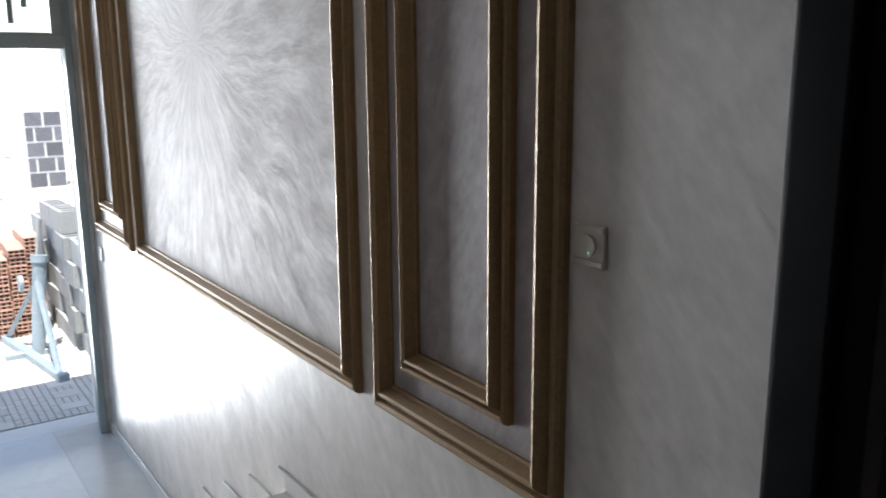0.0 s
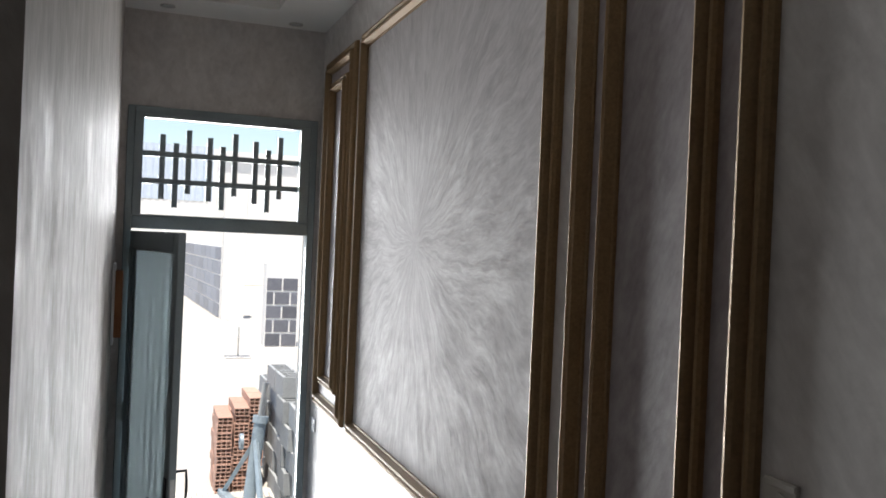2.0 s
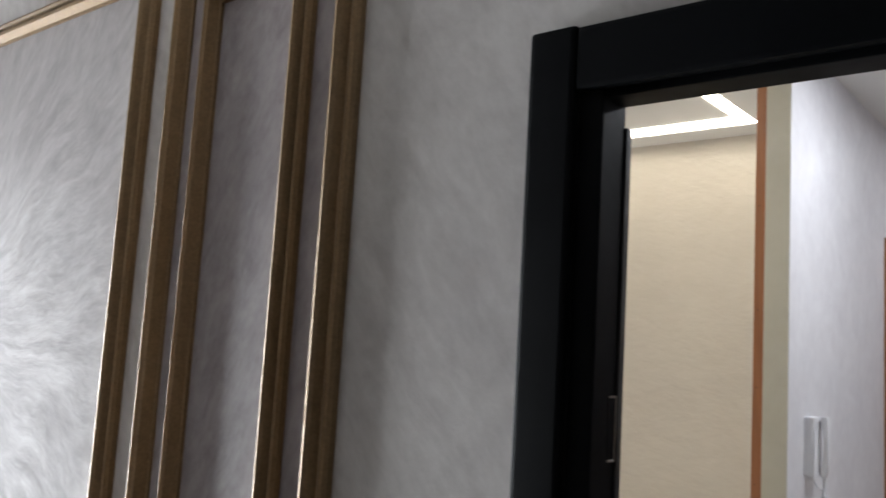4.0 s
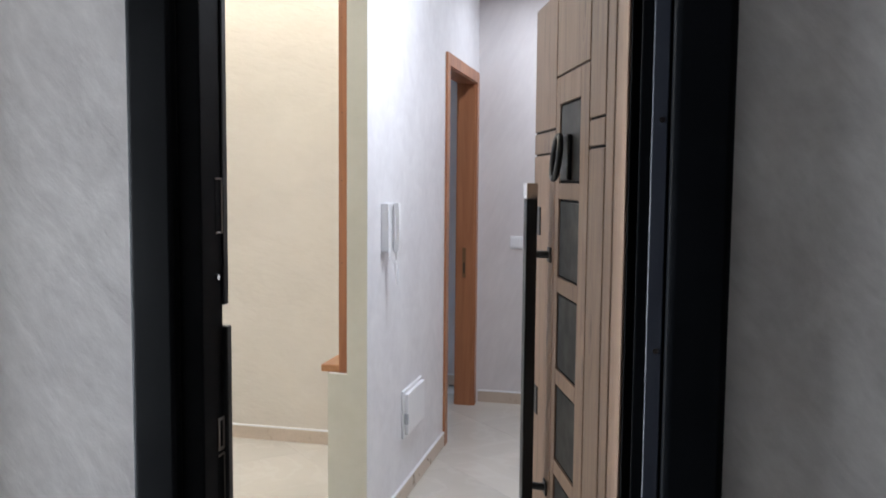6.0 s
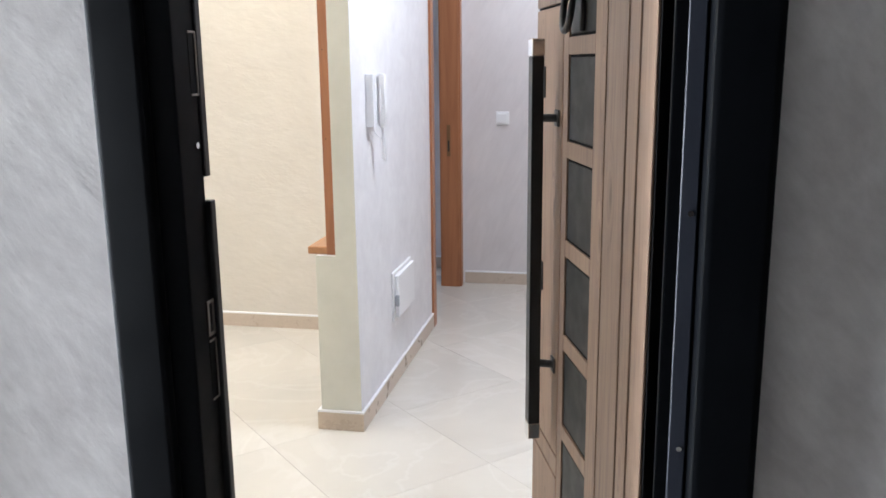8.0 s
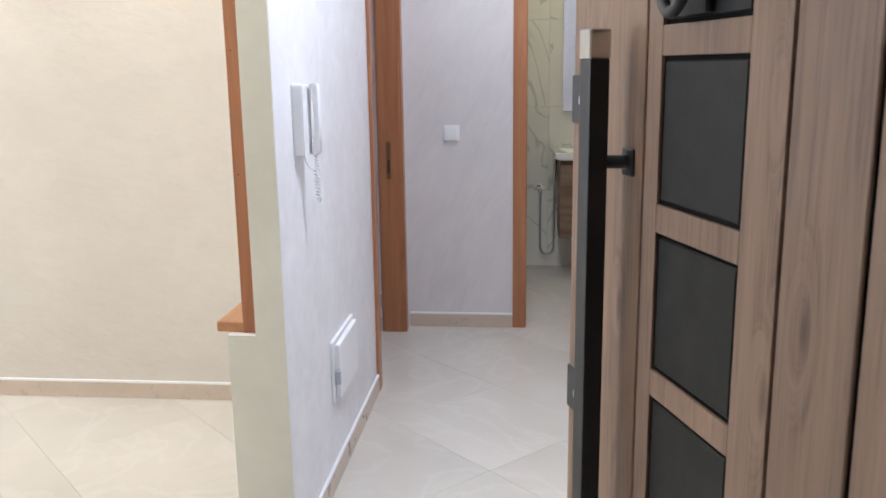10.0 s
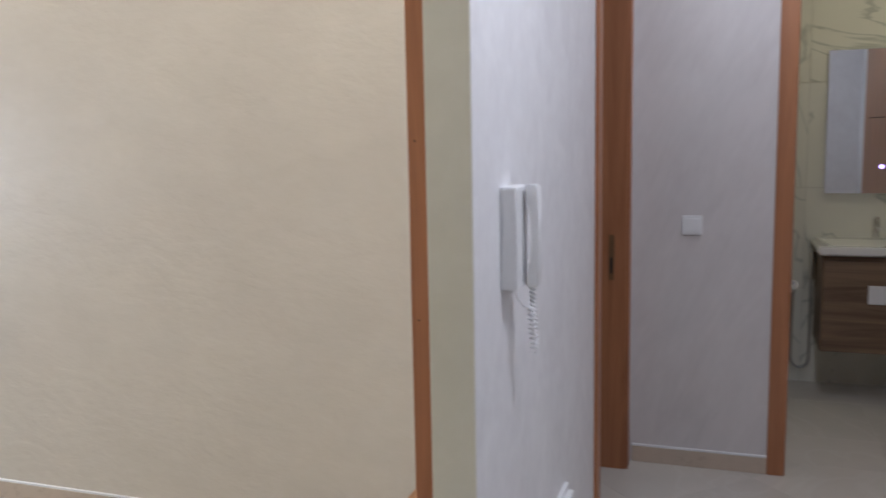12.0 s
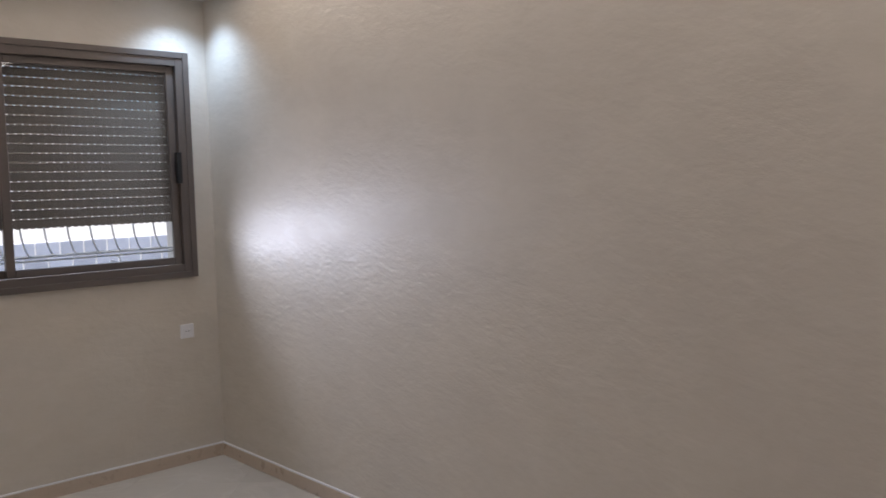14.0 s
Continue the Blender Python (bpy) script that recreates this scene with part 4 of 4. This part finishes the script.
for s in (-1, 1):
    d = part("drawer_front", boxes((min(s * 0.002, s * 0.338), max(s * 0.002, s * 0.338), -0.418, -0.401, 0.005, 0.50), bevel=0.002), BATHWOOD, van)
    part("handle", boxes((s * 0.065 - 0.048, s * 0.065 + 0.048, -0.43, -0.4185, 0.275, 0.375), bevel=0.003), WHITEP, d, "white square handle")
ba = thing("washbasin", pose(1.04, 5.61, 0.822), "white ceramic washbasin on the vanity", "basin")
bm = bmesh.new()
o = [(-0.37, -0.45), (0.37, -0.45), (0.37, 0.0), (-0.37, 0.0)]
inn = [(-0.32, -0.40), (0.32, -0.40), (0.32, -0.10), (-0.32, -0.10)]
bot = [(-0.26, -0.36), (0.26, -0.36), (0.26, -0.14), (-0.26, -0.14)]
loops = [[bm.verts.new((x * 0.94, y, 0.0)) for x, y in o], [bm.verts.new((x, y, 0.012)) for x, y in o], [bm.verts.new((x, y, 0.05)) for x, y in o], [bm.verts.new((x, y, 0.05)) for x, y in inn], [bm.verts.new((x, y, 0.018)) for x, y in bot]]
for a, b in zip(loops, loops[1:]):
    for k in range(4):
        bm.faces.new((a[k], a[(k + 1) % 4], b[(k + 1) % 4], b[k]))
bm.faces.new(loops[-1]), bm.faces.new(loops[0][::-1])
bmesh.ops.bevel(bm, geom=list(bm.edges), offset=0.008, segments=2, affect="EDGES")
part("bowl", bm, CERAMIC, ba, smooth=True)
part("drain", rod((-0.0, -0.2, 0.018), (0.0, -0.2, 0.024), 0.022, n=20), BLACKP, ba, "dark drain")
fa = thing("basin_tap", pose(1.0, 5.55, 0.882), "small chrome mixer tap on the washbasin", "tap")
part("body", rod((0, 0, 0), (0, 0, 0.11), 0.018, n=18), CHROME, fa, smooth=True)
part("spout", tube([(0, 0, 0.07), (0, -0.05, 0.075), (0, -0.11, 0.06)], 0.012, 10), CHROME, fa, smooth=True)
part("lever", boxes((-0.009, 0.009, -0.05, 0.02, 0.112, 0.122), bevel=0.003), CHROME, fa)
mi = thing("wall_mirror", pose(1.02, YB - 0.009, 1.13), "frameless bathroom mirror with a lit touch button", "mirror")
part("backing", boxes((-0.29, 0.29, -0.022, 0, 0, 0.80)), WHITEP, mi)
part("glass", boxes((-0.292, 0.292, -0.028, -0.0225, -0.002, 0.802), bevel=0.001), MIRROR, mi)
part("touch_button", rod((0.0, -0.0285, 0.15), (0.0, -0.0295, 0.15), 0.011, n=18), glow("violet_led", (0.35, 0.25, 1.0), 3.0), mi, "violet lit touch button")
ho = thing("bidet_hose", pose(0.63, YB - 0.0085, 0.0), "grey flexible bidet hose with a chrome valve and holder", "hose")
part("rosette", rod((-0.05, 0, 0.585), (-0.05, -0.008, 0.585), 0.028, n=24), CHROME, ho, smooth=True)
va = part("valve", rod((-0.05, -0.008, 0.585), (-0.05, -0.055, 0.585), 0.012, n=16), CHROME, ho, smooth=True)
part("tap_lever", boxes((-0.075, -0.045, -0.066, -0.055, 0.578, 0.592), bevel=0.003), CHROME, va)
part("outlet", rod((-0.05, -0.042, 0.585), (-0.05, -0.042, 0.545), 0.009, n=14), CHROME, va, smooth=True)
part("hose", tube([(-0.05, -0.042, 0.55), (-0.051, -0.045, 0.46), (-0.052, -0.05, 0.34), (-0.052, -0.05, 0.24)] + [(-0.002 - 0.05 * math.cos(a), -0.05, 0.16 - 0.06 * math.sin(a)) for a in [math.pi * k / 12 for k in range(13)]] + [(0.048, -0.05, 0.26), (0.048, -0.048, 0.40), (0.048, -0.042, 0.54), (0.048, -0.036, 0.63)], 0.0075, 10), STEEL, ho, "grey flexible hose", True)
part("holder", boxes((0.036, 0.060, -0.03, 0, 0.665, 0.695), bevel=0.004), CHROME, ho)
part("spray_head", rod((0.048, -0.034, 0.63), (0.048, -0.042, 0.79), 0.010, 0.017, n=16), CHROME, ho, smooth=True)
bd = thing("bathroom_door", pose(1.142, YE + 0.10, 0.01, 0, 0, 84), "open orange-stained wooden bathroom door", "door")
part("leaf", boxes((0, 0.66, -0.0, 0.04, 0, 2.11), bevel=0.003), TRIM, bd)
for z in (0.95, 1.55):
    part("groove", boxes((0.12, 0.54, 0.0395, 0.0408, z, z + 0.006)), GROOVE, bd)
part("lever_handle", tube([(0.60, 0.04, 1.0), (0.60, 0.085, 1.0), (0.58, 0.09, 1.0), (0.49, 0.09, 1.0)], 0.009, 8), STEEL, bd, smooth=True)

# ---- street ----
GZ = -0.88
GROUND = plain("street_ground", (0.46, 0.44, 0.40), 0.9, var=0.18, scale=2.0, relief=0.3, grain=40)
PAVE = stone("pavement_block", (0.60, 0.58, 0.54), (0.48, 0.46, 0.43), 0.8, 6.0, 0.05, 0.3, 0.15)
REDB = stone("red_hollow_brick", (0.52, 0.33, 0.26), (0.40, 0.23, 0.17), 0.85, 8.0, 0.08, 0.4, 0.15)
BLOCK = stone("grey_concrete_block", (0.34, 0.36, 0.37), (0.25, 0.26, 0.26), 0.9, 8.0, 0.06, 0.3, 0.12)
JACK = plain("worn_blue_paint", (0.28, 0.35, 0.40), 0.5, 0.2, var=0.25, scale=12, relief=0.15)
RENDER = plain("white_render", (0.78, 0.76, 0.72), 0.85, var=0.05, relief=0.15)
MORTAR = plain("white_mortar", (0.75, 0.74, 0.72), 0.85, var=0.06)
DARKST = stone("dark_stone_cladding", (0.12, 0.125, 0.145), (0.22, 0.22, 0.24), 0.45, 5.0, 0.05, 0.4, 0.25)
# bluish stone, a lighter copy: sun glare and haze are in its colour
HAZYST = stone("hazy_blue_cladding", (0.26, 0.285, 0.34), (0.3, 0.31, 0.34), 0.5, 5.0, 0.05, 0.4, 0.2)
SHEET = plain("corrugated_sheet", (0.56, 0.63, 0.72), 0.45, 0.2, var=0.1)
ground = bmesh.new()
box(ground, -1500, XE - 0.2, -1500, 1500, GZ - 0.5, GZ)
tagged(part("ground", ground, GROUND), "pale dusty street ground", "ground", kind="structure")
struct("door_sill", boxes((XE - 0.42, XE - 0.2, -1.35, 0.05, GZ, LOW - 0.01), bevel=0.005), RENDER, "pale door sill slab", "sill")
struct("wall_facade_pillars", boxes((XE - 0.40, XE - 0.2, -0.02, 0.35, GZ, 3.1), (XE - 0.40, XE - 0.2, -1.6, -1.24, GZ, 3.1)), RENDER, "white rendered pillars outside the street door")

# pavement of small ribbed blocks with plain squares between
pave = struct("pavement", boxes((-7.55, XE - 0.42, -2.4, 0.9, GZ, GZ + 0.012)), plain("pavement_joint", (0.30, 0.29, 0.27), 0.9), "pale patterned pavement tiles", "pavement")
sq = mesh_of("slab", boxes((-0.062, 0.062, -0.095, 0.095, 0, 0.012), bevel=0.003), PAVE)
small = bmesh.new()
random.seed(4)
x = XE - 0.46
row = 0
while x > -7.5:
    y = -2.3 + (row % 2) * 0.1
    col = 0
    while y < 0.75:
        if (col + row * 2) % 4 == 0:
            ob = new("slab", sq)
            ob.location, ob.parent = (x - 0.065, y + 0.1, GZ + 0.0125), pave
        else:
            for a in range(3):
                for b in range(4):
                    box(small, x - 0.004 - a * 0.043 - 0.036, x - 0.004 - a * 0.043, y + 0.004 + b * 0.05, y + 0.046 + b * 0.05, GZ + 0.0125, GZ + 0.0225 + random.uniform(-0.001, 0.001))
        y += 0.2
        col += 1
    x -= 0.13
    row += 1
tagged(part("small_blocks", small, PAVE, pave), kind="stuff")

# hollow red bricks
def hollow(ys, zs, holes, length, upright=False):
    """One body with channels right through it: ys, zs are the lines of the cut, holes the open cells (column, row)."""
    bm = bmesh.new()
    def at(e, y, z):
        return (y, z, length * e) if upright else (length * (e - 0.5), y, z)
    ends = [[[bm.verts.new(at(e, y, z)) for z in zs] for y in ys] for e in (0, 1)]
    full = {(a, b) for a in range(len(ys) - 1) for b in range(len(zs) - 1)} - set(holes)
    for a, b in full:
        for v in ends:
            bm.faces.new((v[a][b], v[a + 1][b], v[a + 1][b + 1], v[a][b + 1]))
        for (da, db), (p, q) in (((-1, 0), ((0, 0), (0, 1))), ((1, 0), ((1, 0), (1, 1))), ((0, -1), ((0, 0), (1, 0))), ((0, 1), ((0, 1), (1, 1)))):
            if (a + da, b + db) not in full:
                f, g = ends
                bm.faces.new((f[a + p[0]][b + p[1]], f[a + q[0]][b + q[1]], g[a + q[0]][b + q[1]], g[a + p[0]][b + p[1]]))
    return bm


HB = mesh_of("brick", hollow((-0.07, -0.062, -0.0265, -0.0185, 0.0185, 0.0265, 0.062, 0.07), (0, 0.008, 0.032, 0.040, 0.064, 0.072), [(a, b) for a in (1, 3, 5) for b in (1, 3)], 0.30), REDB)


def brick_stack(x, y, rows, label):
    t = thing("brick_stack", pose(x, y, GZ), label, "bricks", "stacks of bricks")
    rnd = random.Random(int(1000 + 10 * y))
    for k in range(rows):
        for d in range(2):
            ob = new("brick", HB)
            ob.parent = t
            ob.matrix_basis = pose(-0.16 - 0.31 * d + rnd.uniform(-0.008, 0.008), rnd.uniform(-0.006, 0.006), k * 0.0735, 0, 0, rnd.uniform(-2, 2))


brick_stack(-7.45, -0.265, 10, "stack of red hollow clay bricks on the pavement")
brick_stack(-7.50, -0.110, 11, "stack of red hollow clay bricks on the pavement")
brick_stack(-7.62, 0.040, 12, "taller stack of red hollow clay bricks")

# grey concrete blocks
CB = mesh_of("block", hollow((-0.195, -0.167, -0.078, -0.05, 0.05, 0.078, 0.167, 0.195), (-0.098, -0.07, 0.07, 0.098), [(1, 1), (3, 1), (5, 1)], 0.19, True), BLOCK)
t = thing("block_stack", pose(-7.0, 0.30, GZ), "stack of grey hollow concrete blocks", "blocks")
rnd = random.Random(8)
for k in range(6):
    for d in range(5):
        if k == 5 and d not in (1, 2):
            continue
        ob = new("block", CB)
        ob.parent = t
        ob.matrix_basis = pose(0.30 - d * 0.405 - (0.2 if k % 2 else 0) + rnd.uniform(-0.02, 0.02), rnd.uniform(-0.03, 0.03), k * 0.195, 0, 0, rnd.uniform(-3, 3))

# steel jack stand
t = thing("jack_stand", pose(-6.89, -0.11, GZ + 0.02), "worn blue-grey steel jack stand leaning by the bricks", "jack")
part("tube", rod((0, 0, 0), (-0.05, 0.09, 0.80), 0.055, n=24), JACK, t, smooth=True)
part("collar", rod((-0.048, 0.085, 0.77), (-0.053, 0.093, 0.83), 0.068, n=24), JACK, t, smooth=True)
part("spindle", rod((-0.05, 0.09, 0.80), (-0.07, 0.13, 1.12), 0.03, n=18), STEEL, t, smooth=True)
part("foot_beam", boxes((-0.56, 0.82, -0.04, 0.04, 0, 0.06), bevel=0.005), JACK, t).matrix_basis = pose(0, -0.08, 0, 0, 0, 9)
part("cross_foot", boxes((-0.04, 0.04, -0.25, 0.14, 0, 0.05), bevel=0.005), JACK, t)
part("brace", rod((-0.50, -0.155, 0.05), (-0.035, 0.04, 0.60), 0.026, n=4), JACK, t)
part("brace", rod((0.74, 0.03, 0.05), (-0.03, 0.05, 0.64), 0.026, n=4), JACK, t)
part("handwheel", rod((0.0, -0.06, 0.62), (0.0, -0.09, 0.62), 0.07, n=24), JACK, t, smooth=True)


def clad(name, label, m, w, h, bw, bh, depth, seed, j=0.03, face=None):
    """A wall of dark stones with pale joints: local x along it, -y out of its face."""
    base = struct(name, boxes((0, w, 0, depth, 0, h)), MORTAR, label)
    base.matrix_basis = m
    rnd = random.Random(seed)
    mesh = mesh_of("stone", boxes((-bw / 2 + j, bw / 2 - j, -0.02, 0, j, bh - j), bevel=0.006), face or DARKST)
    half = mesh_of("stone", boxes((-bw / 4 + j, bw / 4 - j, -0.02, 0, j, bh - j), bevel=0.006), face or DARKST)
    for r in range(int(h / bh)):
        x = 0.0
        while x < w - bw / 4:
            use_half = x + bw > w + 0.01 or (r % 2 and x == 0.0)
            ob = new("stone", half if use_half else mesh)
            step = bw / 2 if use_half else bw
            ob.parent = base
            ob.location = (x + step / 2, rnd.uniform(-0.004, 0.0), r * bh)
            x += step
    return base


clad("wall_pier_dark", "short pier clad in dark stones with white joints", pose(-18.4, 1.65, GZ, 0, 0, 90), 0.72, 1.85, 0.36, 0.31, 0.5, 2, 0.02)
clad("wall_garden_dark", "garden wall clad in large dark stones, coloured lighter for sun and haze", pose(-36, 0.70, GZ, 0, 0, 3.0), 11.0, 2.1, 1.1, 0.42, 0.3, 3, 0.025, HAZYST)
clad("wall_opposite_dark", "dark stone wall seen under the shutter, coloured lighter for glare", pose(-16.0, 4.0, GZ, 0, 0, 90), 7.0, 1.68, 0.42, 0.24, 0.4, 5, 0.012, HAZYST)
struct("wall_garden_pillar", boxes((-24.9, -24.3, 1.28, 1.9, GZ, 3.0), bevel=0.02), RENDER, "white rendered gate pillar")
house = thing("far_house", pose(-42, 0, GZ), "white rendered house across the street", "house")
part("wall", boxes((-4, 0, -14, 30, 0, 6.2), bevel=0.03), RENDER, house)
for y in (-9, -5, 12, 17):
    wdw = part("window", boxes((0.0, 0.06, y, y + 1.2, 3.6, 4.9), bevel=0.01), BRONZE, house)
    part("pane", boxes((0.06, 0.07, y + 0.1, y + 1.1, 3.7, 4.8)), SHUTTER, wdw)
part("roof", boxes((-4.2, 0.2, -14.2, 30.2, 6.2, 6.5), bevel=0.03), RENDER, house)
shed = bmesh.new()
ridge = []
for k in range(141):
    x = 0.03 if k % 4 in (1, 2) else 0.0
    y = -7.5 + k * 0.075
    ridge.append((shed.verts.new((x, y, 0)), shed.verts.new((x, y, 2.4)), shed.verts.new((x - 0.006, y, 0)), shed.verts.new((x - 0.006, y, 2.4))))
for p, q in zip(ridge, ridge[1:]):
    shed.faces.new((p[0], q[0], q[1], p[1]))
    shed.faces.new((q[2], p[2], p[3], q[3]))
    shed.faces.new((p[1], q[1], q[3], p[3]))
t = thing("sheet_fence", pose(-38, -1.0, 3.0), "blue-grey corrugated sheet wall on a low house", "fence")
part("sheet", shed, SHEET, t)
part("support_wall", boxes((-0.3, -0.008, -7.6, 3.2, -3.88, 2.3), bevel=0.02), RENDER, t)
t = thing("street_sign", pose(-16.7, 0.9, GZ), "small white notice board on a stand", "sign")
part("pole", rod((0, 0, 0.02), (0, 0, 0.62), 0.018, n=12), STEEL, t, smooth=True)
part("board", boxes((-0.01, 0.01, -0.2, 0.2, 0.40, 0.78), bevel=0.004), RENDER, t)
part("base", boxes((-0.15, 0.15, -0.25, 0.25, 0, 0.03), bevel=0.004), STEEL, t)

# ---- floor tiles ----
tiles(floor, "tile", XW, 2.6, 0.2, 4.24, 0.0, 0.6, 45, FLOORT, ox=0.2, oy=0.1)
tiles(floor, "tile", -0.12, 0.94, 0.0, 0.2, 0.0, 0.6, 45, FLOORT, ox=0.3)
tiles(floor, "tile", 0.46, 1.75, 4.24, 5.62, 0.0, 0.6, 0, FLOORT, ox=0.12)
tiles(low_floor, "tile", XE - 0.2, -3.30, YL, 0, LOW, 0.6, 0, HALLT, ox=0.1)
tiles(landing, "tile", -2.08, XS, YL, 0, LZ, 0.6, 0, HALLT)
tiles(landing, "tile", XS, 3.8, -4.6, 0, LZ, 0.6, 0, HALLT)
